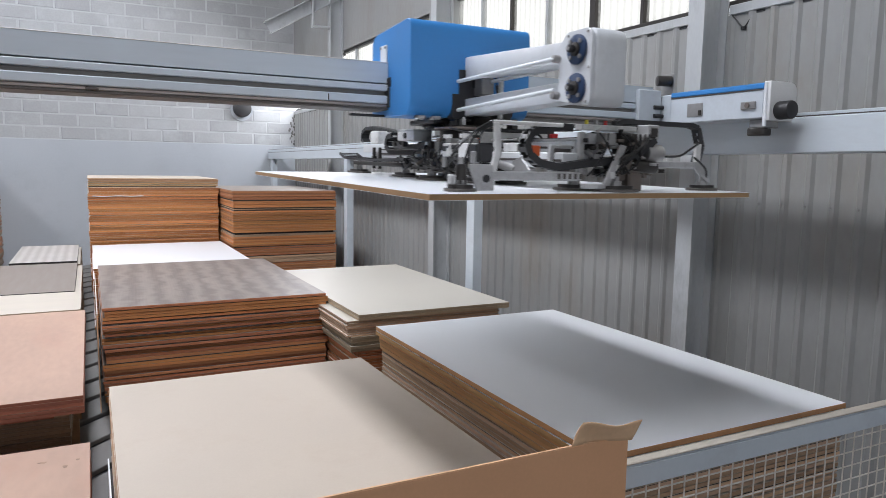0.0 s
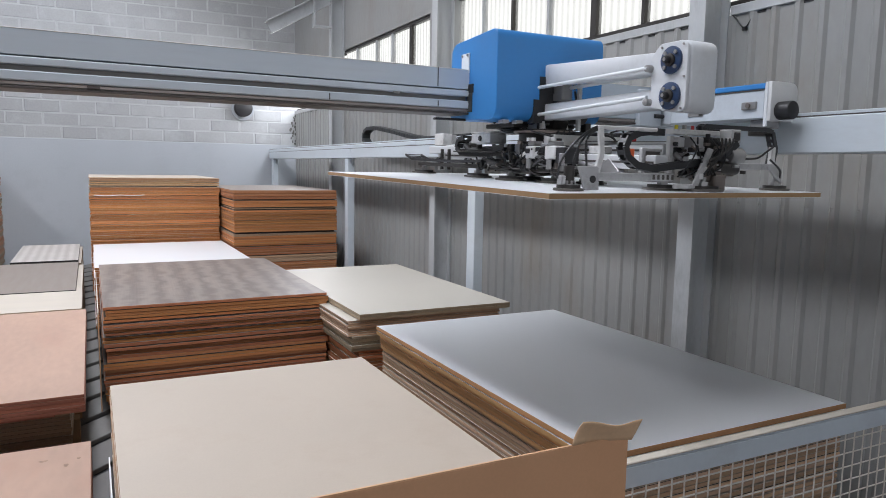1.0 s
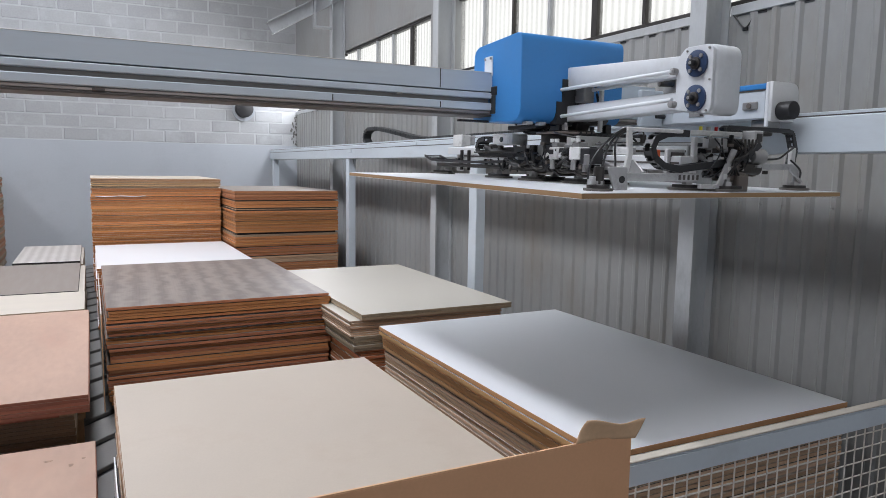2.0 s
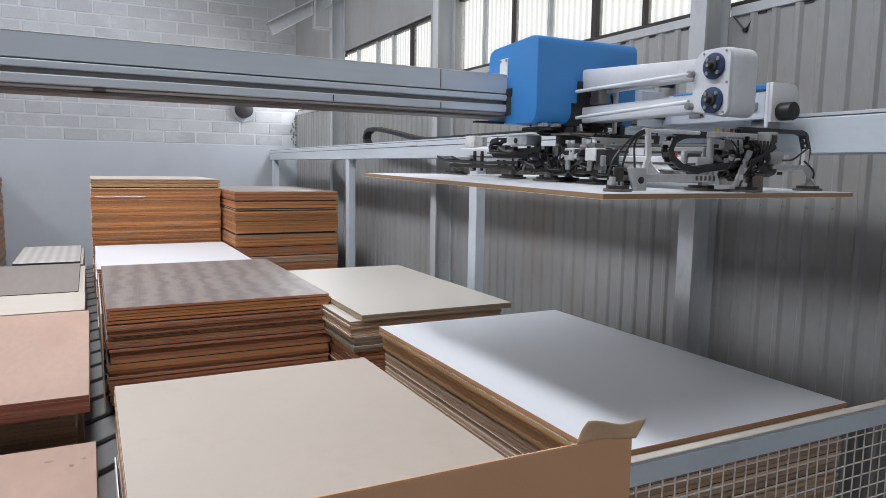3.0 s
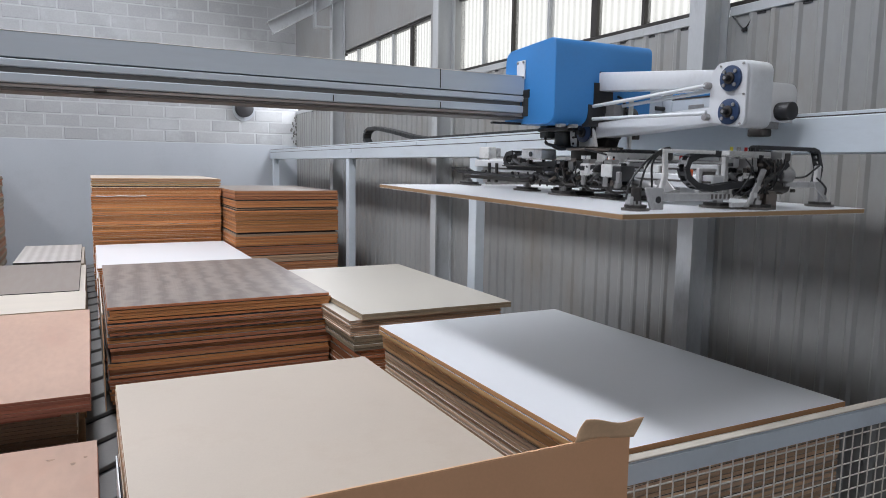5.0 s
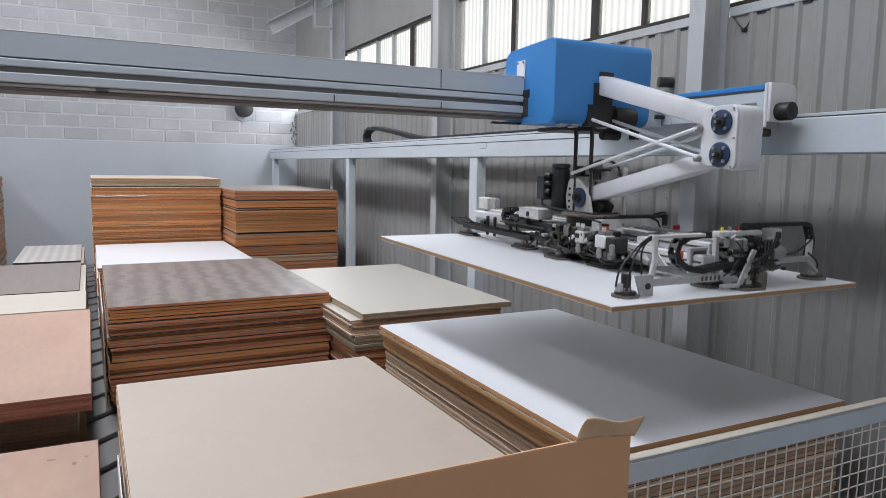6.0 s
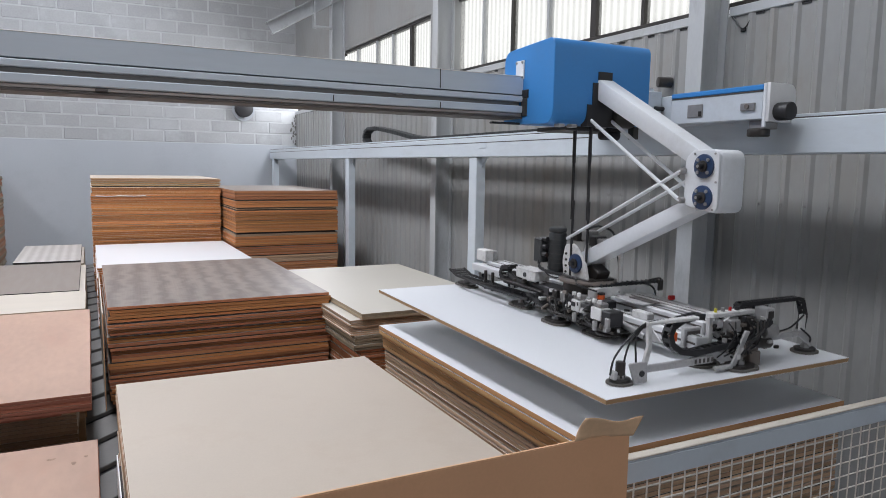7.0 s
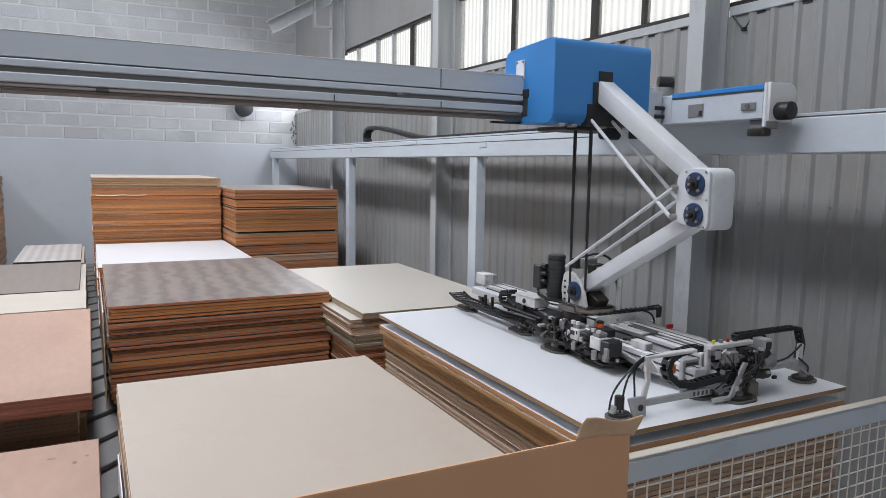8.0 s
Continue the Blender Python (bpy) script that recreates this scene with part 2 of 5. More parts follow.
def window_light(name):
    """Fluted translucent sheet with daylight behind it."""
    m = bpy.data.materials.new(name)
    n, l = nodes_of(m)
    out = n["Material Output"]
    n.remove(n["Principled BSDF"])
    tc = n.new("ShaderNodeTexCoord")
    w = n.new("ShaderNodeTexWave")
    w.bands_direction = "Y"
    w.inputs["Scale"].default_value, w.inputs["Distortion"].default_value = 4.2, 0.3
    l.new(tc.outputs["Object"], w.inputs["Vector"])
    no = n.new("ShaderNodeTexNoise")
    no.inputs["Scale"].default_value = 3.0
    l.new(tc.outputs["Object"], no.inputs["Vector"])
    ad = n.new("ShaderNodeMath")
    ad.operation = "MULTIPLY_ADD"
    l.new(no.outputs["Fac"], ad.inputs[0])
    ad.inputs[1].default_value = 0.6
    l.new(w.outputs["Fac"], ad.inputs[2])
    r = n.new("ShaderNodeMapRange")
    r.inputs["From Min"].default_value, r.inputs["From Max"].default_value = 0.2, 1.3
    r.inputs["To Min"].default_value, r.inputs["To Max"].default_value = 0.82, 1.0
    l.new(ad.outputs[0], r.inputs["Value"])
    col = n.new("ShaderNodeMix")
    col.data_type = "RGBA"
    l.new(r.outputs["Result"], col.inputs["Factor"])
    col.inputs[6].default_value, col.inputs[7].default_value = (0.0, 0.0, 0.0, 1), (1.0, 0.99, 0.97, 1)
    tr = n.new("ShaderNodeBsdfTransparent")
    l.new(col.outputs[2], tr.inputs["Color"])
    tl = n.new("ShaderNodeBsdfTranslucent")
    tl.inputs["Color"].default_value = (0.8, 0.8, 0.78, 1)
    mx = n.new("ShaderNodeMixShader")
    mx.inputs[0].default_value = 0.2
    l.new(tr.outputs[0], mx.inputs[1])
    l.new(tl.outputs[0], mx.inputs[2])
    l.new(mx.outputs[0], out.inputs["Surface"])
    return m


GLAZING = window_light("fluted_translucent_glazing")
OUTSIDE = bpy.data.materials.new("bright_overcast_sky_backdrop")
n_, l_ = nodes_of(OUTSIDE)
n_.remove(n_["Principled BSDF"])
em_ = n_.new("ShaderNodeEmission")
em_.inputs["Color"].default_value, em_.inputs["Strength"].default_value = (0.96, 0.98, 1.0, 1), 1.27
l_.new(em_.outputs[0], n_["Material Output"].inputs["Surface"])


# ---------------------------------------------------------------- mesh helpers
def finish(bm, bevel=0.0, segments=1):
    if bevel:
        bmesh.ops.bevel(bm, geom=list(bm.edges), offset=bevel, segments=segments, affect="EDGES", profile=0.5, clamp_overlap=True)
    return bm


def add_box(bm, lo, hi, mat=0, m=None):
    """A box between two corners added to bm."""
    vs = [bm.verts.new((x, y, z)) for x in (lo[0], hi[0]) for y in (lo[1], hi[1]) for z in (lo[2], hi[2])]
    fs = []
    for q in ((0, 1, 3, 2), (4, 6, 7, 5), (0, 4, 5, 1), (2, 3, 7, 6), (0, 2, 6, 4), (1, 5, 7, 3)):
        f = bm.faces.new([vs[i] for i in q])
        f.material_index = mat
        fs.append(f)
    if m is not None:
        bmesh.ops.transform(bm, matrix=m, verts=vs)
    return vs


def box(lo, hi, bevel=0.0, segments=1, m=None):
    bm = bmesh.new()
    add_box(bm, lo, hi, 0, m)
    return finish(bm, bevel, segments)


def add_cyl(bm, a, b, r, seg=20, r2=None):
    """A capped cylinder or cone from a to b."""
    a, b = Vector(a), Vector(b)
    d = b - a
    m = Matrix.Translation((a + b) / 2) @ d.to_track_quat("Z", "Y").to_matrix().to_4x4()
    return bmesh.ops.create_cone(bm, cap_ends=True, segments=seg, radius1=r, radius2=r if r2 is None else r2, depth=d.length, matrix=m)["verts"]


def cyl(a, b, r, seg=20, r2=None, bevel=0.0):
    bm = bmesh.new()
    add_cyl(bm, a, b, r, seg, r2)
    if bevel:
        es = [e for e in bm.edges if len(e.link_faces) == 2 and e.calc_face_angle(0) > 1.0]
        bmesh.ops.bevel(bm, geom=es, offset=bevel, segments=2, affect="EDGES", profile=0.5)
    return bm


def tube(points, r, seg=8):
    """A bent round bar or hose through the points."""
    pts = [Vector(p) for p in points]
    fine = []
    for i in range(len(pts) - 1):
        p0, p1, p2, p3 = pts[max(i - 1, 0)], pts[i], pts[i + 1], pts[min(i + 2, len(pts) - 1)]
        for k in range(5):
            t = k / 5
            fine.append(0.5 * ((2 * p1) + (p2 - p0) * t + (2 * p0 - 5 * p1 + 4 * p2 - p3) * t * t + (3 * p1 - p0 - 3 * p2 + p3) * t ** 3))
    fine.append(pts[-1])
    bm = bmesh.new()
    rings = []
    for i, p in enumerate(fine):
        d = (fine[min(i + 1, len(fine) - 1)] - fine[max(i - 1, 0)]).normalized()
        up = Vector((0, 0, 1)) if abs(d.z) < 0.9 else Vector((0, 1, 0))
        s = d.cross(up).normalized()
        u = s.cross(d)
        rings.append([bm.verts.new(p + r * (math.cos(a) * s + math.sin(a) * u)) for a in (2 * math.pi * k / seg for k in range(seg))])
    for ra, rb in zip(rings, rings[1:]):
        for k in range(seg):
            bm.faces.new((ra[k], ra[(k + 1) % seg], rb[(k + 1) % seg], rb[k]))
    bm.faces.new(rings[0][::-1])
    bm.faces.new(rings[-1])
    return bm


def prism(outline, axis, lo, hi, bevel=0.0, segments=2):
    """A flat outline pushed along an axis: x takes (y, z), y takes (x, z), z takes (x, y)."""
    def at(a, b, c):
        return {"x": (c, a, b), "y": (a, c, b), "z": (a, b, c)}[axis]
    bm = bmesh.new()
    v0 = [bm.verts.new(at(a, b, lo)) for a, b in outline]
    v1 = [bm.verts.new(at(a, b, hi)) for a, b in outline]
    k = len(outline)
    bm.faces.new(v0[::-1])
    bm.faces.new(v1)
    for i in range(k):
        bm.faces.new((v0[i], v0[(i + 1) % k], v1[(i + 1) % k], v1[i]))
    bmesh.ops.recalc_face_normals(bm, faces=list(bm.faces))
    if bevel:
        es = [e for e in bm.edges if e.calc_face_angle(0) > 0.6]
        bmesh.ops.bevel(bm, geom=es, offset=bevel, segments=segments, affect="EDGES", profile=0.5)
    return bm


def rounded(outline, radii, steps=6):
    """An outline with its corners rounded, a radius for each corner."""
    out = []
    k = len(outline)
    for i in range(k):
        p, a, b = Vector(outline[i]), Vector(outline[i - 1]), Vector(outline[(i + 1) % k])
        r = radii[i]
        if r <= 0:
            out.append(tuple(p))
            continue
        u, v = (a - p).normalized(), (b - p).normalized()
        s, e = p + u * r, p + v * r
        for j in range(steps + 1):
            t = j / steps
            q = s * (1 - t) ** 2 + p * 2 * t * (1 - t) + e * t * t
            out.append(tuple(q))
    return out


def mesh_of(name, bm, mats, smooth=True):
    bmesh.ops.recalc_face_normals(bm, faces=list(bm.faces))
    me = bpy.data.meshes.new(name)
    bm.to_mesh(me)
    bm.free()
    for m in mats if isinstance(mats, (list, tuple)) else [mats]:
        me.materials.append(m)
    if smooth:
        me.polygons.foreach_set("use_smooth", [True] * len(me.polygons))
        me.set_sharp_from_angle(angle=radians(35))
    return me


def part(name, bm, mats, parent, label=""):
    ob = new(name, mesh_of(name, bm, mats))
    ob.parent = parent
    return tagged(ob, label) if label else ob


def structure(name, bm, mats, label, category):
    return tagged(new(name, mesh_of(name, bm, mats)), label, category, kind="structure")


def thing(name, label, category, m=None, group=""):
    ob = new(name)
    ob.empty_display_size = 0.1
    if m is not None:
        ob.matrix_world = m
    return tagged(ob, label, category, group)


# ---------------------------------------------------------------- the hall
WALL_X, BACK_Y, LEFT_X, FRONT_Y = 3.4, 12.65, -9.0, -6.0
SILL, HEAD = 2.661, 3.41
structure("floor", box((LEFT_X - 0.2, FRONT_Y - 0.2, -0.2), (WALL_X + 0.3, BACK_Y + 0.3, 0)), CONCRETE, "grey worn concrete factory floor", "floor")


def corrugated(z0, z1, y0, y1, pitch=0.143):
    """Ribbed steel sheet: flat pans between narrow ribs that stand out to the room, with a backing behind."""
    prof = []
    y = y0
    while y < y1:
        prof += [(WALL_X, y), (WALL_X, y + 0.084), (WALL_X - 0.014, y + 0.101), (WALL_X - 0.014, y + 0.126)]
        y += pitch
    prof.append((WALL_X, y))
    bm = bmesh.new()
    front = [[bm.verts.new((px_, min(py_, y1), z)) for px_, py_ in prof] for z in (z0, z1)]
    back = [[bm.verts.new((WALL_X + 0.12, min(py_, y1), z)) for px_, py_ in prof] for z in (z0, z1)]
    for i in range(len(prof) - 1):
        if prof[i][1] >= y1:
            break
        bm.faces.new((front[0][i], front[0][i + 1], front[1][i + 1], front[1][i]))
        bm.faces.new((back[0][i], back[1][i], back[1][i + 1], back[0][i + 1]))
        bm.faces.new((front[0][i], back[0][i], back[0][i + 1], front[0][i + 1]))
        bm.faces.new((front[1][i], front[1][i + 1], back[1][i + 1], back[1][i]))
    bmesh.ops.remove_doubles(bm, verts=list(bm.verts), dist=1e-5)
    return bm


wall_right = structure("wall_right", corrugated(0, SILL - 0.06, FRONT_Y, BACK_Y), SHEETWALL, "grey painted ribbed steel wall sheeting", "wall")
for ya_, yb_ in ((FRONT_Y, 2.99), (3.13, 6.46), (6.62, 9.91), (10.07, BACK_Y)):
    part("sill_rail", box((WALL_X - 0.015, ya_, SILL - 0.06), (WALL_X + 0.13, yb_, SILL - 0.004), 0.004), COLUMN, wall_right, "painted steel window sill")
part("upper_sheet", box((WALL_X, FRONT_Y, HEAD), (WALL_X + 0.12, BACK_Y, ROOF)), SHEETWALL, wall_right)
screw_me = mesh_of("sheet_screw", cyl((-0.005, 0, 0), (0.0, 0, 0), 0.006, 8), STEEL)
for i in range(62):
    sc = new("sheet_screw", screw_me)
    sc.parent, sc.location = wall_right, (WALL_X - 0.0145, -6 + 0.1195 + 0.143 * (48 + i), 1.52)
# dark gaps where the sheet tucks under the sill
for i in range(40):
    y = 0.435 + i * 0.286
    if not (2.75 < y < 3.0 or 6.2 < y < 6.5):
        part("flashing_gap", box((WALL_X - 0.004, y + 0.03, SILL - 0.075), (WALL_X + 0.02, y + 0.085, SILL - 0.062)), BLACK, wall_right)


def window(y0, y1, bars, index, drop=0.035):
    """A strip of fluted translucent glazing between two columns, with thick and thin glazing bars."""
    w = structure("window_%d" % index, box((WALL_X + 0.02, y0, HEAD - drop), (WALL_X + 0.08, y1, HEAD - drop + 0.035), 0.003), DARKMETAL, "clerestory window of fluted translucent glazing in dark steel frame", "window")
    part("window_sill", box((WALL_X + 0.02, y0, SILL - 0.002), (WALL_X + 0.08, y1, SILL + 0.03), 0.003), DARKMETAL, w)
    if drop > 0.035:
        part("head_flashing", box((WALL_X + 0.001, y0, HEAD - drop + 0.036), (WALL_X + 0.1, y1, HEAD - 0.001)), SHEETWALL, w, "grey painted flashing")
    ys = [y0] + sorted(b[0] for b in bars) + [y1]
    for a, b in zip(ys, ys[1:]):
        pane = part("pane", box((WALL_X + 0.045, a + 0.004, SILL + 0.032), (WALL_X + 0.051, b - 0.004, HEAD - drop - 0.002)), GLAZING, w, "fluted translucent pane")
        pane.visible_shadow = False
    for y, half, dark in bars:
        part("glazing_bar", box((WALL_X + 0.02, y - half, SILL + 0.03), (WALL_X + 0.075, y + half, HEAD - drop), 0.002), DARKMETAL if dark else COLUMN, w)
    return w


window(7.06, 9.97, [(9.47, 0.012, False), (8.73, 0.018, False), (8.195, 0.018, False), (7.627, 0.034, True)], 1, 0.085)
window(10.05, BACK_Y - 0.02, [(10.7, 0.018, False), (11.35, 0.018, True), (12.0, 0.018, False)], 4, 0.1)
window(3.07, 6.45, [(5.95, 0.012, False), (5.425, 0.017, True), (4.875, 0.016, False), (4.287, 0.033, True), (3.757, 0.017, True)], 2)
window(-2.5, 3.04, [(2.2, 0.018, True), (1.4, 0.018, True), (0.6, 0.03, True), (-0.6, 0.018, True), (-1.5, 0.018, True)], 3)
part("end_panel", box((WALL_X, FRONT_Y, SILL - 0.004), (WALL_X + 0.12, -2.5, HEAD)), SHEETWALL, wall_right)
part("end_panel", box((WALL_X, 6.5, SILL - 0.004), (WALL_X + 0.12, 7.06, HEAD)), SHEETWALL, wall_right)
structure("sky_backdrop", box((WALL_X + 2.0, FRONT_Y - 6, -0.1), (WALL_X + 2.05, BACK_Y + 8, 9)), OUTSIDE, "bright overcast sky outside the windows", "backdrop")


def steel_column(y, index):
    """Rolled section: flange to the room, web, back flange."""
    bm = bmesh.new()
    add_box(bm, (3.2, y - 0.06, 0), (3.216, y + 0.06, ROOF))
    add_box(bm, (3.216, y - 0.006, 0), (3.384, y + 0.006, ROOF))
    add_box(bm, (3.384, y - 0.06, 0), (3.397, y + 0.06, ROOF))
    c = structure("column_%d" % index, bm, COLUMN, "light grey painted steel roof column", "column")
    part("base_plate", box((3.12, y - 0.13, 0.0), (3.397, y + 0.13, 0.02), 0.004), COLUMN, c)
    return c


for i_, y_ in enumerate((-3.4, 3.06, 6.538, 9.99)):
    steel_column(y_, i_ + 1)

# back wall: smooth painted base, blocks above
wall_back = structure("wall_back", box((LEFT_X, BACK_Y + 0.005, 0), (WALL_X + 0.12, BACK_Y + 0.25, ROOF)), MORTAR, "painted concrete block wall with pale joints", "wall")
part("painted_base", box((LEFT_X, BACK_Y - 0.004, 0), (WALL_X, BACK_Y + 0.014, 2.038), 0.003), PLASTER, wall_back, "smooth grey painted wall base")
structure("wall_left", box((LEFT_X - 0.2, FRONT_Y, 0), (LEFT_X, BACK_Y + 0.25, ROOF)), SIDEWALL, "plain grey side wall", "wall")
bm_ = bmesh.new()
add_box(bm_, (LEFT_X, FRONT_Y - 0.2, 0), (FILL_OPENING[0], FRONT_Y, ROOF))
add_box(bm_, (FILL_OPENING[1], FRONT_Y - 0.2, 0), (WALL_X + 0.12, FRONT_Y, ROOF))
add_box(bm_, (FILL_OPENING[0], FRONT_Y - 0.2, FILL_OPENING[2]), (FILL_OPENING[1], FRONT_Y, ROOF))
structure("wall_front", bm_, SIDEWALL, "plain grey unseen front wall with an opening added for fill light", "wall")
bm_ = bmesh.new()
cuts_ = [LEFT_X - 0.2] + [v for s_ in SKYLIGHTS for v in (s_[0] - s_[2] / 2 - 0.02, s_[0] + s_[2] / 2 + 0.02)] + [WALL_X + 0.3]
for a_, b_ in zip(cuts_[::2], cuts_[1::2]):
    add_box(bm_, (a_, FRONT_Y - 0.2, ROOF), (b_, BACK_Y + 0.25, ROOF + 0.15))
for s_ in SKYLIGHTS:
    add_box(bm_, (s_[0] - s_[2] / 2 - 0.02, FRONT_Y - 0.2, ROOF), (s_[0] + s_[2] / 2 + 0.02, s_[1] - s_[3] / 2, ROOF + 0.15))
    add_box(bm_, (s_[0] - s_[2] / 2 - 0.02, s_[1] + s_[3] / 2, ROOF), (s_[0] + s_[2] / 2 + 0.02, BACK_Y + 0.25, ROOF + 0.15))
structure("ceiling", bm_, ROOFM, "grey metal sheet roof of the hall with roof lights", "ceiling")

# wall ventilator, pipe brace and cable loop at the far corner
vent = thing("wall_ventilator", "round black pipe outlet in the block wall", "vent")
part("collar", cyl((2.45, BACK_Y - 0.03, 2.635), (2.45, BACK_Y + 0.03, 2.635), 0.19, 28), PLASTER, vent)
part("outlet", cyl((2.45, BACK_Y - 0.16, 2.655), (2.45, BACK_Y + 0.03, 2.655), 0.15, 28, bevel=0.01), BLACK, vent)
part("flap", box((2.36, BACK_Y - 0.17, 2.715), (2.56, BACK_Y - 0.155, 2.73), 0.003), STEEL, vent)

brace = thing("roof_brace", "grey steel channel brace under the roof", "brace")
tilt_ = pose(2.36, 10.0, 3.61, 0, -30, 0)
part("upper_flange", box((-0.05, -0.07, 0.075), (1.7, 0.07, 0.09), 0.003, m=tilt_), COLUMN, brace)
part("web", box((-0.045, -0.006, -0.075), (1.7, 0.006, 0.075), m=tilt_), COLUMN, brace)
part("lower_flange", box((-0.05, -0.07, -0.09), (1.7, 0.07, -0.075), 0.003, m=tilt_), COLUMN, brace)
part("hanger", box((2.94, 9.93, 3.68), (2.97, 10.03, 4.6), 0.003), COLUMN, brace)
part("bracket", box((2.94, 9.93, 3.65), (3.2, 10.03, 3.68), 0.003), COLUMN, brace)

# ---------------------------------------------------------------- gantry track along the wall
track = tagged(new("gantry_track", mesh_of("gantry_track", box((2.9, -3.0, 1.787), (3.04, 12.6, 1.95), 0.006), RAILPAINT)), "pale blue painted steel box beam of the gantry track on posts", "rail")
# dark strip laid on the beam to paint the shade of the gap there
part("top_gap_shade", box((2.905, -3.0, 1.951), (3.03, 12.6, 1.956), 0.001), DARKSLOT, track)
for i_, y_ in enumerate((1.0, 5.18, 8.43, 12.42)):
    post = part("post", box((2.91, y_ - 0.065, 0.0), (3.0, y_ + 0.065, 1.786), 0.005), RAILPAINT, track)
    part("gusset", prism([(y_ - 0.064, 1.785), (y_ - 0.15, 1.785), (y_ - 0.064, 1.7)], "x", 2.96, 2.975), RAILPAINT, post)
    part("foot_plate", box((2.86, y_ - 0.13, 0.0), (3.08, y_ + 0.13, 0.015), 0.003), RAILPAINT, post)
part("face_groove", box((2.8985, 3.6, 1.903), (2.901, 12.6, 1.909)), DARKSLOT, track)
part("guide_bar", box((2.94, -3.0, 1.957), (2.985, 12.6, 1.972), 0.002), RAILPAINT, track)
for y_ in (6.4, 10.2):
    part("splice_plate", box((2.893, y_ - 0.09, 1.915), (2.899, y_ + 0.09, 1.945), 0.002), RAILPAINT, track)
for y_ in (5.0, 8.3):
    part("joint_plate", box((2.894, y_ - 0.06, 1.86), (2.9, y_ + 0.06, 1.9), 0.002), RAILPAINT, track)
chain_tray = thing("cable_chain", "dark grey cable chain on top of the gantry track", "cable chain")
link_me = mesh_of("link", box((-0.05, -0.033, -0.022), (0.05, 0.033, 0.022), 0.004), DARKMOTOR)
rib_me = mesh_of("link_window", box((-0.052, -0.012, -0.012), (0.052, 0.012, 0.012)), BLACK)
pts_ = [(3.12, 8.2, 1.97), (3.12, 8.3, 2.03), (3.12, 8.27, 2.11), (3.12, 8.15, 2.15), (3.12, 7.9, 2.15), (3.12, 7.4, 2.09), (3.12, 6.9, 2.02), (3.12, 6.5, 1.982), (3.12, 3.2, 1.982)]
for a_, b_ in zip(pts_, pts_[1:]):
    k_ = max(1, round((Vector(b_) - Vector(a_)).length / 0.07))
    for j_ in range(k_):
        c_ = Vector(a_).lerp(Vector(b_), (j_ + 0.5) / k_)
        d_ = Vector(b_) - Vector(a_)
        ln_ = new("link", link_me)
        ln_.parent = chain_tray
        ln_.matrix_basis = pose(c_.x, c_.y, c_.z, math.degrees(math.atan2(d_.z, d_.y)), 0, 0)
        rb_ = new("link_window", rib_me)
        rb_.parent = ln_

wire = thing("loose_wire", "thin dark loose wire hanging on the wall", "wire")
part("wire", tube([(3.392, 2.99, 2.62), (3.385, 2.94, 2.575), (3.385, 2.885, 2.52), (3.388, 2.85, 2.545), (3.392, 2.83, 2.59)], 0.004, 6), CABLE, wire)
part("clip", box((3.385, 2.87, 2.505), (3.4, 2.9, 2.525), 0.002), BLACK, wire)

# ---------------------------------------------------------------- gantry bridge
BY = 2.85      # front of the bridge
bridge = thing("gantry_bridge", "long grey aluminium gantry bridge with dark guide slots", "gantry", Matrix.Translation((1.9, BY, 0)) @ Matrix.Rotation(radians(1.3), 4, "Z") @ Matrix.Translation((-1.9, -BY, 0)))
X0_, X1_ = -6.5, 2.72
part("upper_face", box((X0_, BY, 2.052), (X1_, BY + 0.2, 2.137), 0.0015), BEAMALU, bridge)
part("top_edge", box((X0_, BY - 0.001, 2.1372), (X1_, BY + 0.03, 2.1405), 0.001), PALEEDGE, bridge, "dusty pale top edge")
# coloured darker than the lips to give the recess its shade
part("core", box((X0_, BY + 0.03, 1.949), (X1_, BY + 0.18, 2.05)), BEAMSLOT, bridge, "dark recess of the bridge, shade put into its colour")
part("guide_lip", box((X0_, BY - 0.004, 2.02), (X1_, BY + 0.04, 2.046), 0.003), BEAMALU, bridge)
part("middle_lip", box((X0_, BY - 0.004, 1.966), (X1_, BY + 0.06, 2.0), 0.004), BEAMALU, bridge)
part("guide_rail", box((X0_, BY + 0.004, 1.95), (X1_, BY + 0.05, 1.9645), 0.003), BEAMRAIL, bridge, "dull brown guide rail")
part("lower_edge", box((X0_, BY, 1.939), (X1_, BY + 0.16, 1.948), 0.002), DARKSLOT, bridge)
for x_ in (0.915, 1.42):
    part("joint", box((x_ - 0.002, BY - 0.006, 1.967), (x_ + 0.002, BY - 0.003, 1.993)), BLACK, bridge)
part("joint", box((1.418, BY - 0.0025, 2.055), (1.421, BY + 0.001, 2.139)), BLACK, bridge)
part("stop_strip", box((0.023, BY - 0.003, 1.951), (0.065, BY + 0.006, 1.962), 0.002), DARKSLOT, bridge)
part("clip", box((1.2, BY - 0.012, 2.012), (1.23, BY, 2.02), 0.002), STEEL, bridge)

end_car = thing("end_carriage", "pale grey end carriage with blue lid on the gantry track", "end carriage")
part("body", box((2.75, 2.2, 1.94), (2.94, 2.77, 2.07), 0.006), GREYPAINT, end_car)
part("lid", box((2.748, 2.2, 2.073), (2.942, 2.77, 2.1), 0.005), BLUE, end_car, "blue enamelled lid")
part("seam", box((2.7485, 2.21, 2.068), (2.94, 2.765, 2.0735)), DARKSLOT, end_car)
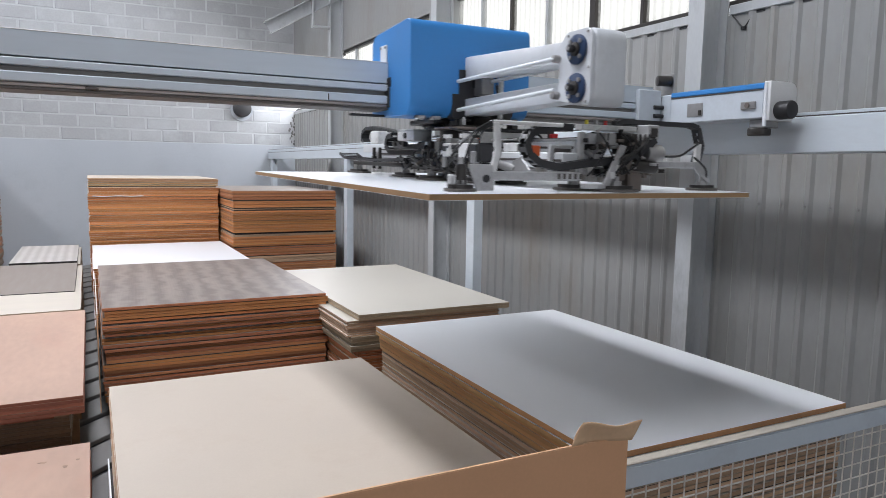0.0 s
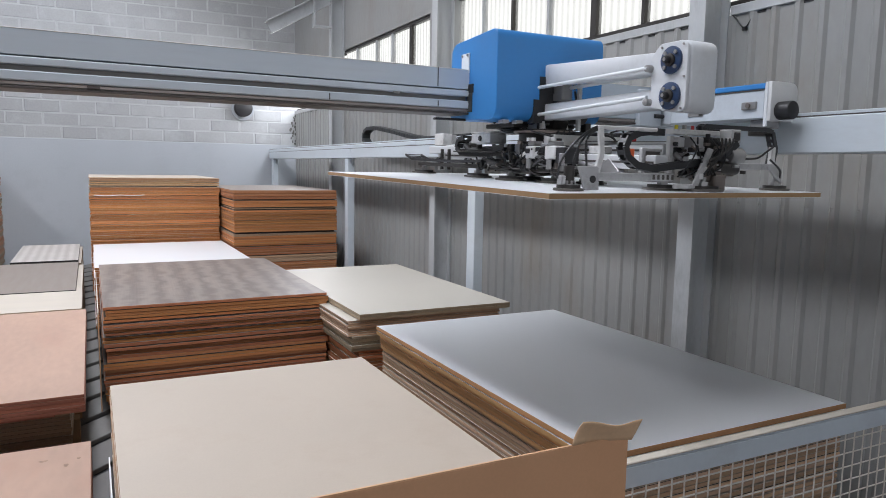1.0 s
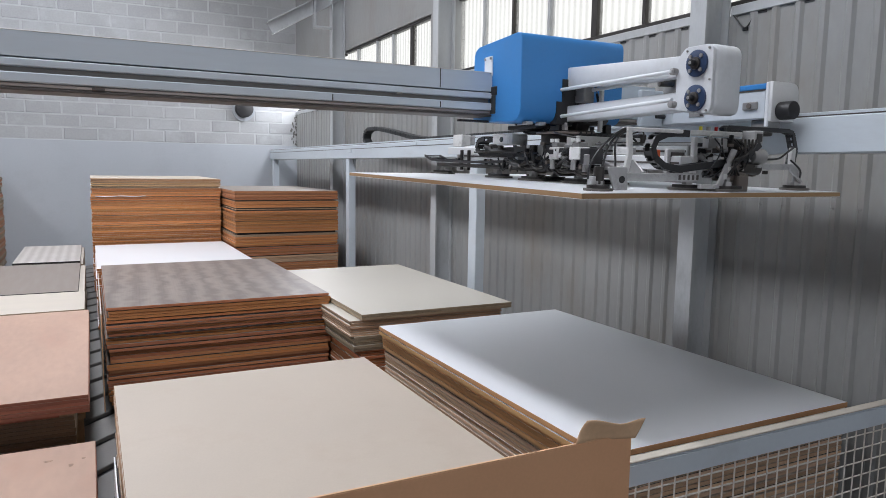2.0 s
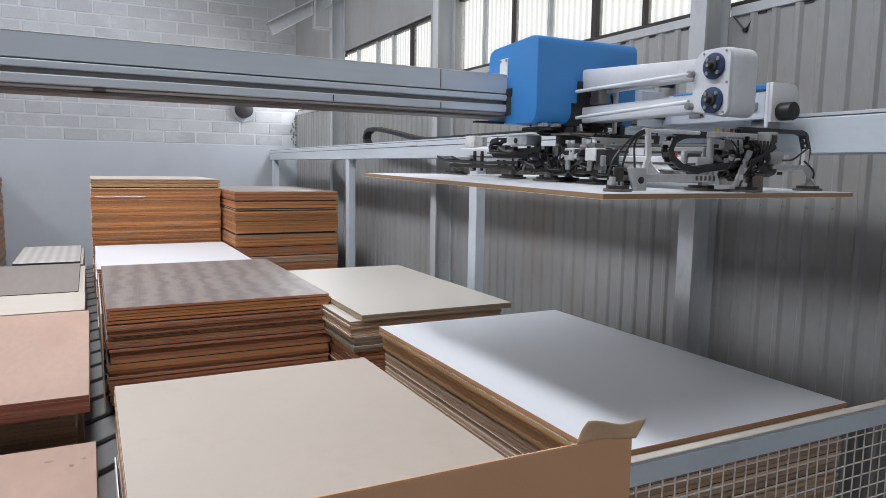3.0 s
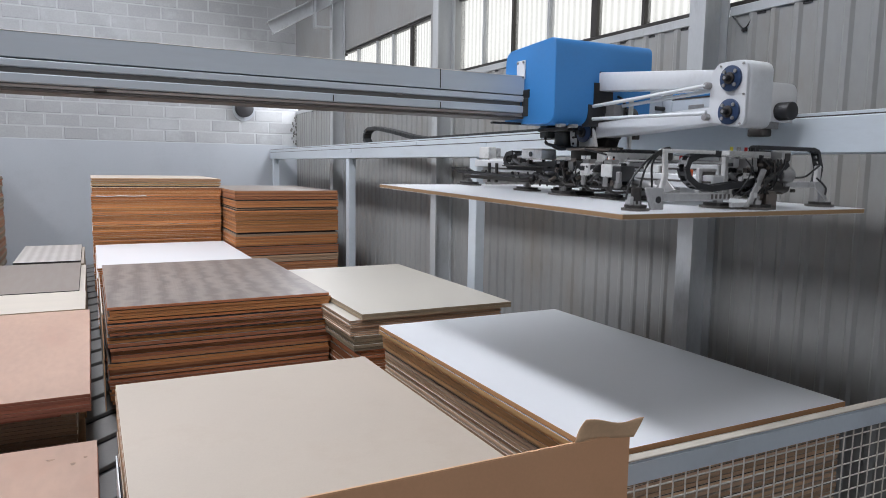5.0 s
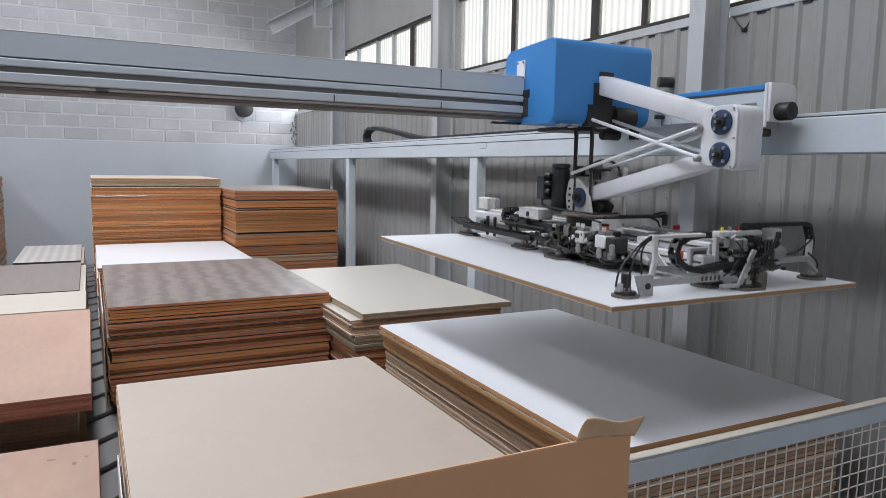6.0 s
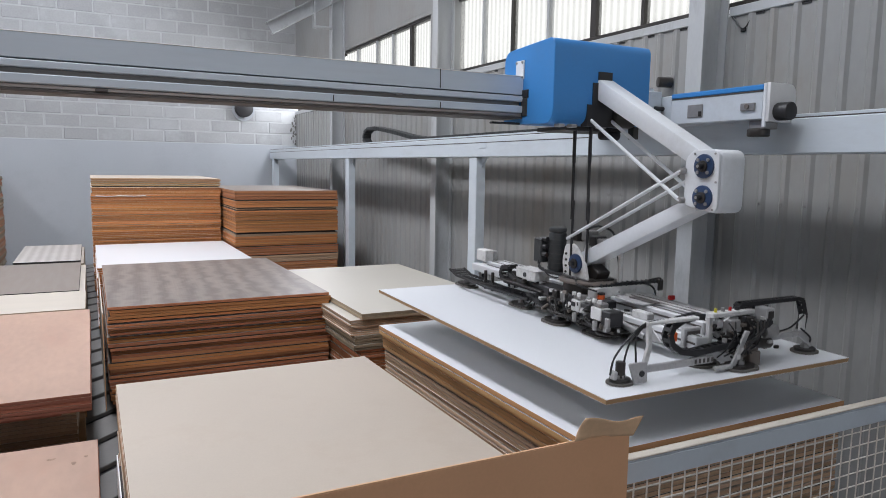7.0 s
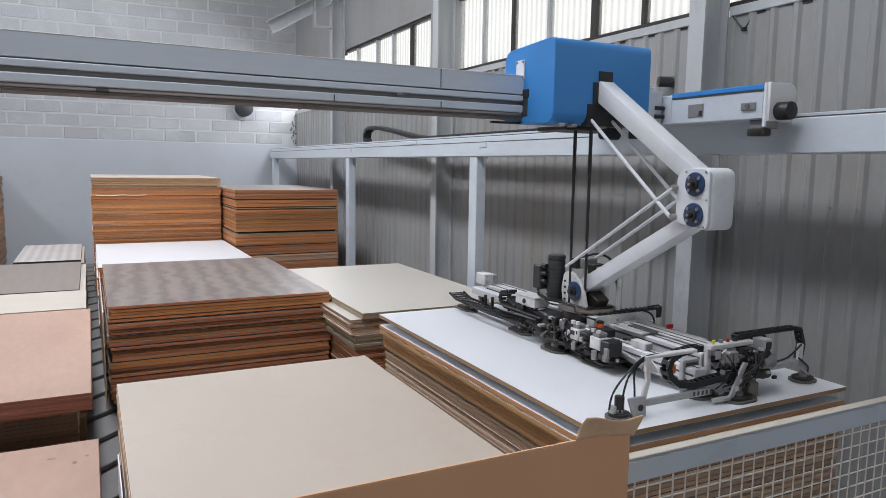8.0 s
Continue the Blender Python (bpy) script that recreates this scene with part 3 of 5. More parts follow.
part("end_cap", prism(rounded([(2.748, 1.93), (2.925, 1.93), (2.925, 2.105), (2.748, 2.105)], [0, 0.012, 0.05, 0]), "y", 2.165, 2.2, 0.003), ALU, end_car, "brushed metal end cap")
part("end_plate", box((2.744, 2.182, 1.905), (2.756, 2.2, 2.104), 0.003), WHITEPAINT, end_car)
bf_ = part("buffer", cyl((2.808, 2.166, 1.976), (2.808, 2.095, 1.976), 0.041, 24, bevel=0.006), BLACK, end_car, "black rubber buffer")
part("access_panel", box((2.745, 2.55, 1.97), (2.75, 2.65, 2.035), 0.002), STEEL, end_car)
part("panel_latch", box((2.742, 2.556, 1.975), (2.7455, 2.575, 2.0), 0.001), DARKMETAL, end_car)
part("socket", box((2.74, 2.24, 1.985), (2.752, 2.32, 2.02), 0.003), STEEL, end_car)
part("socket_core", cyl((2.734, 2.28, 2.003), (2.745, 2.28, 2.003), 0.012, 12), BROWNRAIL, end_car)
part("wheel_bracket", box((2.77, 2.2, 1.9), (2.86, 2.29, 1.94), 0.004), STEEL, end_car)
part("roller", cyl((2.78, 2.24, 1.865), (2.78, 2.24, 1.9), 0.05, 20, bevel=0.006), DARKMETAL, end_car)
part("motor", cyl((2.725, 2.85, 2.17), (2.795, 2.82, 2.17), 0.028, 24, bevel=0.004), DARKMETAL, end_car, "black cylindrical drive motor")
part("motor_plate", box((2.795, 2.8, 2.1), (2.8, 2.88, 2.21), 0.002), STEEL, end_car)
part("rear_body", box((2.76, 2.775, 1.94), (2.94, 3.5, 2.095), 0.006), GREYPAINT, end_car)
part("bridge_shoe", box((2.60, 2.84, 1.93), (2.755, 3.06, 2.12), 0.005), GREYPAINT, end_car)
for z_ in (2.03, 1.985):
    part("cable_plug", cyl((2.7, 2.835, z_), (2.76, 2.835, z_), 0.011, 10), BLACK, end_car)

# ---------------------------------------------------------------- lifting trolley; its own space has x from the arm's plane, y and z as in the hall
TY, TZ, ARM, LINK = 2.685, 2.114, 0.857, 0.12
trolley = thing("lifting_trolley", "blue enamelled gantry trolley with white scissor lifting arm", "trolley")
housing = part("housing", prism(rounded([(2.6, 1.905), (3.02, 1.92), (3.02, 2.27), (2.6, 2.292)], [0.07, 0.02, 0.06, 0.045]), "x", -0.295, 0.272, 0.003, 1), BLUE, trolley)
part("name_plate", box((-0.301, 2.84, 2.125), (-0.294, 2.91, 2.215), 0.002), WHITEPAINT, trolley, "white screwed cover plate")
for a_ in (2.85, 2.9):
    for b_ in (2.135, 2.205):
        part("screw", cyl((-0.306, a_, b_), (-0.3, a_, b_), 0.006, 8), STEEL, trolley)
part("guide_block", box((-0.3, 2.8, 2.035), (-0.286, 2.86, 2.075), 0.003), BLACK, trolley)
part("guide_block", box((-0.3, 2.81, 1.95), (-0.29, 2.86, 2.035), 0.003), DARKMOTOR, trolley)
slot_ = bmesh.new()
add_box(slot_, (-0.045, 2.594, 2.1), (0.035, 2.64, 2.152))
add_box(slot_, (-0.075, 2.5945, 2.0), (0.035, 2.64, 2.1))
add_box(slot_, (-0.105, 2.595, 1.9), (0.06, 2.64, 2.0))
part("arm_opening", slot_, BLACK, trolley, "dark opening for the arm")
part("underside_frame", box((-0.14, 2.7, 1.885), (0.2, 2.95, 1.905), 0.004), DARKMETAL, trolley)
for x_ in (-0.26, -0.19, -0.02):
    part("lug", box((x_, 2.6, 1.892), (x_ + 0.035, 2.64, 1.907), 0.003), STEEL, trolley)
part("drive_unit", cyl((0.05, 2.62, 1.95), (0.18, 2.62, 1.95), 0.05, 20, bevel=0.006), DARKMETAL, trolley)
part("lower_motor", cyl((0.08, 2.72, 1.87), (0.19, 2.72, 1.87), 0.024, 20, bevel=0.006), BLACK, trolley)
part("cable_tray", box((-0.45, 2.87, 1.912), (-0.29, 2.9, 1.922), 0.003), BLACK, trolley)
part("right_post", box((0.2, 2.62, 1.85), (0.235, 2.66, 1.91), 0.003), DARKMETAL, trolley)


def arm_bar(length, h0, h1, sign):
    """Tapered box-section arm from its pivot at the origin along the y axis."""
    o = [(0.03 * -sign, -h0 / 2), (0.03 * -sign, h0 / 2), (length * sign, h1 / 2), (length * sign, -h1 / 2)]
    return prism(o, "x", -0.046, 0.046, 0.006, 2)


upper_arm = part("upper_arm", arm_bar(ARM - 0.06, 0.088, 0.07, -1), WHITEPAINT, trolley, "white tapered box-section upper arm")
lower_arm = part("lower_arm", arm_bar(ARM - 0.02, 0.064, 0.072, 1), WHITEPAINT, trolley, "white box-section lower arm")
elbow = part("elbow_box", prism(rounded([(-0.072, -0.185), (0.095, -0.16), (0.095, 0.03), (0.06, 0.065), (-0.072, 0.065)], [0.045, 0.025, 0.02, 0.02, 0.045]), "x", -0.05, 0.08, 0.014, 3), WHITEPAINT, trolley, "white rounded elbow gear box")
part("face_plate", prism(rounded([(-0.068, -0.18), (0.098, -0.155), (0.098, 0.025), (0.06, 0.062), (-0.068, 0.062)], [0.035, 0.015, 0.015, 0.015, 0.035]), "x", -0.062, -0.049, 0.002, 1), WHITEPAINT, elbow)
for z_ in (0.0, -LINK):
    part("bearing_flange", cyl((-0.072, 0, z_), (-0.06, 0, z_), 0.047, 28, bevel=0.003), NAVY, elbow, "navy blue bearing flange")
    part("bearing_ring", cyl((-0.08, 0, z_), (-0.07, 0, z_), 0.022, 20, bevel=0.002), DARKMETAL, elbow)
    part("shaft", cyl((-0.1, 0, z_), (-0.08, 0, z_), 0.012, 16, bevel=0.002), BLACK, elbow)
    part("shaft_end", cyl((-0.1015, 0, z_), (-0.0995, 0, z_), 0.006, 12), STEEL, elbow)
    for k_ in range(4):
        a_ = radians(45 + 90 * k_)
        part("flange_bolt", cyl((-0.077, 0.034 * math.cos(a_), z_ + 0.034 * math.sin(a_)), (-0.071, 0.034 * math.cos(a_), z_ + 0.034 * math.sin(a_)), 0.007, 8), STEEL, elbow)
for a_, b_ in ((-0.05, 0.048), (-0.058, -0.06), (-0.05, -0.165), (0.03, -0.16), (0.05, 0.048)):
    part("plate_screw", cyl((-0.066, a_, b_), (-0.061, a_, b_), 0.004, 8), STEEL, elbow)
for b_ in (-0.018, -0.135):
    part("rod_eye", cyl((-0.085, 0.1, b_), (-0.04, 0.1, b_), 0.013, 12, bevel=0.002), STEEL, elbow)
rods = []
for x_ in (-0.078, 0.045):
    rods.append((part("upper_rod", cyl((x_, 0, 0), (x_, -0.683, 0), 0.008, 12), WHITEPAINT, trolley, "thin white parallel rod"), 1))
    rods.append((part("lower_rod", cyl((x_, 0, 0), (x_, 0.8, 0), 0.008, 12), WHITEPAINT, trolley, "thin white parallel rod"), -1))
belts = []
for k_, (x_, y_) in enumerate(((-0.075, 2.72), (-0.06, 2.62))):
    belts.append((part("upper_guide_bar", cyl((x_, y_, 0), (x_, y_, 0.26), 0.009, 10), BLACK, trolley, "black telescopic guide bar"), 0.4))
    belts.append((part("middle_guide_bar", cyl((x_, y_, -0.1), (x_, y_, 0.25), 0.0075, 10), BLACK, trolley, "black telescopic guide bar"), 0.72))

# ---------------------------------------------------------------- vacuum gripper; its space: x from the arm's plane, y from the panel's middle, z from the panel's face
PY = 2.78
gripper = thing("vacuum_gripper", "aluminium vacuum gripper frame with suction cups and black cable chains", "vacuum gripper")
for x_ in (0.03, 0.1):
    pr_ = part("profile_beam", box((x_ - 0.03, -0.84, 0.085), (x_ + 0.03, 0.88, 0.165), 0.004), ALU, gripper, "slotted aluminium profile beam")
    for z_ in (0.108, 0.143):
        part("slot", box((x_ - 0.0325, -0.83, z_ - 0.004), (x_ - 0.028, 0.87, z_ + 0.004)), DARKSLOT, pr_)
    part("top_slot", box((x_ - 0.005, -0.83, 0.163), (x_ + 0.005, 0.87, 0.1665)), DARKSLOT, pr_)
part("top_plate", box((0.062, -0.86, 0.167), (0.15, -0.3, 0.178), 0.003), GRIPWHITE, gripper, "off-white cover plate")
for x_ in (0.064, 0.104):
    part("plate_slot", box((x_, -0.85, 0.1775), (x_ + 0.007, -0.34, 0.1795)), DARKSLOT, gripper)
part("side_rail", box((0.155, -0.7, 0.13), (0.19, 0.0, 0.172), 0.004), GRIPWHITE, gripper)
lo_ = part("lower_beam", box((-0.095, -0.9, 0.072), (-0.035, -0.26, 0.125), 0.004), ALU, gripper, "slotted aluminium profile beam")
part("slot", box((-0.0975, -0.89, 0.094), (-0.094, -0.3, 0.102)), DARKSLOT, lo_)
part("top_slot", box((-0.069, -0.89, 0.1235), (-0.061, -0.3, 0.1265)), DARKSLOT, lo_)
# arm across the frame with its cable duct
ca_ = part("cross_beam", box((-0.075, -0.275, 0.155), (0.3, -0.237, 0.207), 0.003), GRIPWHITE, gripper, "white painted cross beam")
part("cable_duct", box((-0.06, -0.272, 0.208), (0.3, -0.242, 0.22), 0.003), BLACK, ca_, "black cable duct")
for k_ in range(12):
    part("duct_rib", box((-0.055 + 0.03 * k_, -0.275, 0.2075), (-0.049 + 0.03 * k_, -0.239, 0.2245), 0.001), DARKMOTOR, ca_)
part("end_block", box((0.295, -0.285, 0.17), (0.325, -0.235, 0.226), 0.004), DARKMETAL, ca_)
part("beam_screw", cyl((0.05, -0.279, 0.18), (0.05, -0.275, 0.18), 0.006, 8), STEEL, ca_)
part("duct_cable", tube([(0.2, -0.27, 0.218), (0.235, -0.3, 0.2), (0.25, -0.31, 0.165), (0.23, -0.33, 0.13)], 0.005, 8), CABLE, ca_)
part("duct_cable", tube([(0.31, -0.28, 0.22), (0.28, -0.3, 0.238), (0.24, -0.27, 0.226)], 0.004, 8), CABLE, ca_)
LIFT = Matrix.Translation((0, 0, 0.027))


def lpart(name, bm, mats, parent, label=""):
    """A part of the turntable group, above the frame."""
    bm.transform(LIFT)
    return part(name, bm, mats, parent, label)


lpart("turntable", cyl((-0.02, -0.13, 0.186), (-0.02, -0.13, 0.198), 0.142, 40, bevel=0.004), BROWNRAIL, gripper, "flat steel turntable")
lpart("turntable_ring", cyl((-0.02, -0.13, 0.14), (-0.02, -0.13, 0.186), 0.118, 40, bevel=0.004), DARKMETAL, gripper)
lpart("base_plate", box((-0.09, -0.22, 0.198), (0.07, 0.06, 0.206), 0.003), DARKMETAL, gripper)
# fork that holds the lower arm
for x_ in (-0.075, 0.05):
    fk_ = lpart("fork_plate", prism(rounded([(-0.2, 0.175), (-0.01, 0.175), (0.01, 0.27), (-0.01, 0.355), (-0.075, 0.365), (-0.16, 0.3)], [0.01, 0.01, 0.02, 0.02, 0.02, 0.03]), "x", x_, x_ + 0.016, 0.002, 1), GRIPWHITE, gripper, "white fork plate")
    for j_ in range(4):
        lpart("bolt", cyl((x_ - 0.006, -0.025, 0.22 + 0.03 * j_), (x_, -0.025, 0.22 + 0.03 * j_), 0.006, 8), DARKMETAL, fk_)
        lpart("bolt", cyl((x_ - 0.006, -0.065, 0.305 + 0.012 * j_), (x_, -0.065, 0.305 + 0.012 * j_), 0.004, 8), DARKMETAL, fk_)
lpart("pivot_flange", cyl((-0.088, -0.105, 0.272), (-0.075, -0.105, 0.272), 0.047, 28, bevel=0.003), NAVY, gripper, "navy blue bearing flange")
lpart("pivot_ring", cyl((-0.096, -0.105, 0.272), (-0.086, -0.105, 0.272), 0.024, 20), DARKMETAL, gripper)
lpart("pivot_shaft", cyl((-0.115, -0.105, 0.272), (0.06, -0.105, 0.272), 0.012, 14), BLACK, gripper)
lpart("arm_shoe", prism([(-0.2, 0.2), (-0.09, 0.2), (-0.09, 0.26), (-0.15, 0.275), (-0.22, 0.24)], "x", -0.03, 0.045, 0.004, 1), DARKMETAL, gripper)
lpart("sensor_post", box((0.045, -0.28, 0.2), (0.062, -0.262, 0.42), 0.002), GRIPWHITE, gripper)
# lift motor
mo_ = lpart("lift_motor", cyl((-0.06, 0.075, 0.19), (-0.06, 0.075, 0.405), 0.045, 28, bevel=0.008), DARKMOTOR, gripper, "dark grey electric lift motor")
lpart("fan_cover", cyl((-0.06, 0.075, 0.405), (-0.06, 0.075, 0.43), 0.047, 28, bevel=0.01), DARKMOTOR, mo_)
for j_ in range(7):
    lpart("cooling_rib", cyl((-0.06, 0.075, 0.22 + 0.024 * j_), (-0.06, 0.075, 0.226 + 0.024 * j_), 0.048, 24), DARKMOTOR, mo_)
lpart("terminal_box", box((-0.13, 0.12, 0.245), (-0.06, 0.185, 0.37), 0.006), DARKMOTOR, mo_)
for j_ in range(3):
    lpart("cable_gland", cyl((-0.115, 0.085, 0.29 + 0.04 * j_), (-0.115, 0.12, 0.29 + 0.04 * j_), 0.012, 10), BLACK, mo_)
lpart("motor_cable", tube([(-0.12, 0.14, 0.27), (-0.13, 0.12, 0.22), (-0.11, 0.02, 0.205), (-0.05, -0.03, 0.2), (0.0, 0.0, 0.2)], 0.008), CABLE, gripper)
lpart("motor_cable", tube([(-0.12, 0.11, 0.22), (-0.13, 0.02, 0.19), (-0.1, -0.12, 0.2), (-0.15, -0.22, 0.19), (-0.1, -0.3, 0.17)], 0.0045), CABLE, gripper)
for j_, (y_, z_) in enumerate(((-0.02, 0.41), (-0.1, 0.42), (-0.16, 0.4))):
    lpart("valve", box((-0.03, y_ - 0.025, z_ - 0.04), (0.04, y_ + 0.025, z_ + 0.01), 0.004), (DARKMETAL, STEEL, BLACK)[j_], gripper)
lpart("switch_block", box((-0.02, -0.24, 0.33), (0.04, -0.17, 0.4), 0.004), STEEL, gripper)
lpart("hose", tube([(0.03, -0.02, 0.42), (0.05, -0.1, 0.45), (0.06, -0.2, 0.43), (0.05, -0.25, 0.35), (0.06, -0.27, 0.24)], 0.006), CABLE, gripper)
for x_, y_ in ((-0.075, 2.72 - PY), (-0.06, 2.62 - PY)):
    lpart("lower_guide_bar", cyl((x_, y_, 0.2), (x_, y_, 0.575), 0.0065, 10), BLACK, gripper, "black telescopic guide bar")


def chain(points, width, axis, thick=0.02, pitch=0.026, name="cable_chain", cover=0.22):
    """An energy chain: one link after another along the points, each with open sides."""
    bm = bmesh.new()
    dense = []
    for a, b in zip(points, points[1:]):
        a, b = Vector(a), Vector(b)
        k = max(1, round((b - a).length / pitch))
        d = (b - a).normalized()
        for j in range(k):
            dense.append((a.lerp(b, (j + 0.5) / k), d, (b - a).length / k))
    for c, d, s in dense:
        side = Vector((1, 0, 0)) if axis == "x" else Vector((0, 1, 0))
        n = d.cross(side).normalized()
        m = Matrix((d, side, n)).transposed().to_4x4()
        m.translation = c
        for w in (-1, 1):
            add_box(bm, (-s * 0.52, w * width / 2 - 0.004, -thick / 2), (s * 0.52, w * width / 2 + 0.004, thick / 2), 0, m)
        add_box(bm, (-s * cover, -width / 2, -thick / 2), (s * cover, width / 2, -thick / 2 + 0.003), 0, m)
        add_box(bm, (-s * cover, -width / 2, thick / 2 - 0.003), (s * cover, width / 2, thick / 2), 0, m)
    return part(name, bm, BLACK, gripper, "black plastic cable chain")


chain([(-0.14, 1.0, 0.105), (-0.145, 0.9, 0.082), (-0.15, 0.5, 0.075), (-0.15, 0.12, 0.085)], 0.1, "x", 0.012, 0.036, cover=0.13)
chain([(-0.09, 0.44, 0.2), (-0.09, 0.5, 0.19), (-0.09, 0.52, 0.15), (-0.09, 0.47, 0.12), (-0.09, 0.3, 0.12), (-0.09, 0.1, 0.12)], 0.06, "x", 0.024)
part("chain_tray", box((-0.15, 0.08, 0.125), (-0.05, 0.5, 0.132), 0.002), DARKMETAL, gripper)
part("thick_cable", tube([(-0.1, 0.45, 0.16), (-0.11, 0.35, 0.135), (-0.11, 0.2, 0.14), (-0.1, 0.05, 0.13)], 0.016), CABLE, gripper)
part("thick_cable", tube([(-0.14, 0.2, 0.09), (-0.16, 0.05, 0.07), (-0.14, -0.1, 0.05), (-0.17, -0.22, 0.06)], 0.013), CABLE, gripper)
lpart("control_box", box((-0.145, 0.14, 0.142), (-0.05, 0.32, 0.19), 0.004), GRIPWHITE, gripper, "pale grey control box")
lpart("box_lid", box((-0.147, 0.138, 0.19), (-0.048, 0.322, 0.195), 0.002), GRIPWHITE, gripper)
lpart("box_knob", cyl((-0.146, 0.23, 0.166), (-0.151, 0.23, 0.166), 0.013, 16), DARKMOTOR, gripper)
lpart("tool_bracket", box((-0.02, 0.86, 0.135), (0.04, 0.97, 0.205), 0.004), GRIPWHITE, gripper, "white end bracket")
lpart("tool_bracket_side", box((0.04, 0.86, 0.145), (0.07, 0.96, 0.2), 0.004), GRIPGREY, gripper)
part("tool_stand", box((-0.03, 0.86, 0.02), (0.0, 0.9, 0.15), 0.003), GRIPWHITE, gripper)
part("side_profile", box((-0.09, 0.48, 0.115), (-0.04, 0.9, 0.155), 0.003), ALU, gripper)
part("roller_end", cyl((-0.065, 0.42, 0.14), (-0.065, 0.47, 0.14), 0.033, 20, bevel=0.004), DARKMETAL, gripper)
for y_ in (0.7, 0.62):
    part("stay", box((-0.115, y_ - 0.008, 0.03), (-0.1, y_ + 0.008, 0.14), 0.002), DARKMETAL, gripper)


def suction_cup(x, y, r=0.055, long=0.0, post=0.06, turn=0):
    """Flat rubber cup with its steel plate and stem."""
    o = [(r * math.cos(a) + (long / 2 if math.cos(a) >= 0 else -long / 2), r * math.sin(a)) for a in (2 * math.pi * k / 28 for k in range(28))]
    bm = prism(o, "z", 0.001, 0.009)
    bmesh.ops.transform(bm, matrix=pose(x, y, 0, 0, 0, turn), verts=list(bm.verts))
    c = part("suction_cup", bm, RUBBER, gripper, "flat grey rubber suction cup")
    bm = prism([(a * 0.78, b * 0.78) for a, b in o], "z", 0.009, 0.02)
    bmesh.ops.transform(bm, matrix=pose(x, y, 0, 0, 0, turn), verts=list(bm.verts))
    part("cup_plate", bm, DARKMETAL, c)
    part("stem", cyl((x, y, 0.018), (x, y, 0.02 + post), 0.011, 12), STEEL, c)
    part("stem_nut", cyl((x, y, 0.02), (x, y, 0.034), 0.02, 6), STEEL, c)
    return c


for x_, y_, r_, lg_ in ((-0.09, 0.96, 0.045, 0.12), (-0.1, 0.32, 0.045, 0.1), (-0.15, -0.06, 0.055, 0.06), (-0.02, -0.05, 0.05, 0.05), (-0.1, -0.33, 0.06, 0.06), (0.02, -0.42, 0.055, 0.03), (0.12, 0.3, 0.05, 0.05)):
    suction_cup(x_, y_, r_, lg_, 0.06, 90)
part("cup_rail", box((-0.12, 0.25, 0.045), (-0.085, 0.98, 0.065), 0.003), DARKMETAL, gripper)
part("cup_rail", box((-0.17, -0.5, 0.045), (-0.02, 0.1, 0.062), 0.003), DARKMETAL, gripper)
# valve islands on the side of the frame
for x_, y_, s_ in ((-0.16, -0.25, 1.0), (-0.18, -0.42, 1.1)):
    part("valve_block", box((x_ - 0.026, y_ - 0.035 * s_, 0.1), (x_ + 0.03, y_ + 0.03 * s_, 0.155), 0.004), GRIPWHITE, gripper, "white pneumatic valve block")
    part("valve_head", box((x_ - 0.018, y_ - 0.025, 0.155), (x_ + 0.03, y_ + 0.025, 0.175), 0.004), STEEL, gripper)
    for j_ in range(2):
        part("push_fitting", cyl((x_ - 0.02, y_ - 0.02 + 0.035 * j_, 0.175), (x_ - 0.02, y_ - 0.02 + 0.035 * j_, 0.19), 0.01, 10), GRIPWHITE, gripper)
    part("valve_body", box((x_ - 0.024, y_ - 0.1, 0.085), (x_ + 0.05, y_ - 0.038, 0.15), 0.004), BLACK, gripper)
    part("connector", box((x_ - 0.035, y_ - 0.1, 0.08), (x_ - 0.02, y_ - 0.075, 0.125), 0.003), STEEL, gripper)
    part("hose", tube([(x_ - 0.02, y_, 0.1), (x_ - 0.03, y_ - 0.01, 0.06), (x_, y_ - 0.03, 0.035), (x_ + 0.06, y_ - 0.08, 0.04)], 0.006), DARKMETAL, gripper)
    part("hose", tube([(x_ + 0.01, y_ + 0.03, 0.13), (x_ - 0.02, y_ + 0.09, 0.09), (x_ + 0.02, y_ + 0.17, 0.07), (x_ + 0.06, y_ + 0.25, 0.1)], 0.006), CABLE, gripper)
    part("fitting", cyl((x_ - 0.04, y_ - 0.02, 0.06), (x_ - 0.04, y_ - 0.02, 0.1), 0.012, 10), STEEL, gripper)
part("frame_block", box((-0.13, -0.36, 0.07), (-0.03, 0.14, 0.16), 0.004), BLACK, gripper)
for j_ in range(6):
    y_ = -0.33 + 0.065 * j_
    part("solenoid", box((-0.16, y_, 0.115), (-0.125, y_ + 0.04, 0.165), 0.004), (STEEL, DARKMETAL, BLACK)[j_ % 3], gripper)
part("lamp_bracket", box((-0.1, -0.285, 0.15), (-0.076, -0.23, 0.205), 0.003), GRIPWHITE, gripper)
part("warning_lens", cyl((-0.072, -0.297, 0.142), (-0.072, -0.297, 0.18), 0.017, 16, bevel=0.003), ORANGE, gripper, "orange warning lens")
part("lens_cap", cyl((-0.072, -0.297, 0.18), (-0.072, -0.297, 0.19), 0.018, 16, bevel=0.002), BLACK, gripper)
part("red_lamp", box((0.14, -0.515, 0.18), (0.172, -0.497, 0.2), 0.003), RED, gripper, "red reflector lamp")
part("lamp_stay", box((0.15, -0.512, 0.17), (0.165, -0.5, 0.181), 0.001), STEEL, gripper)
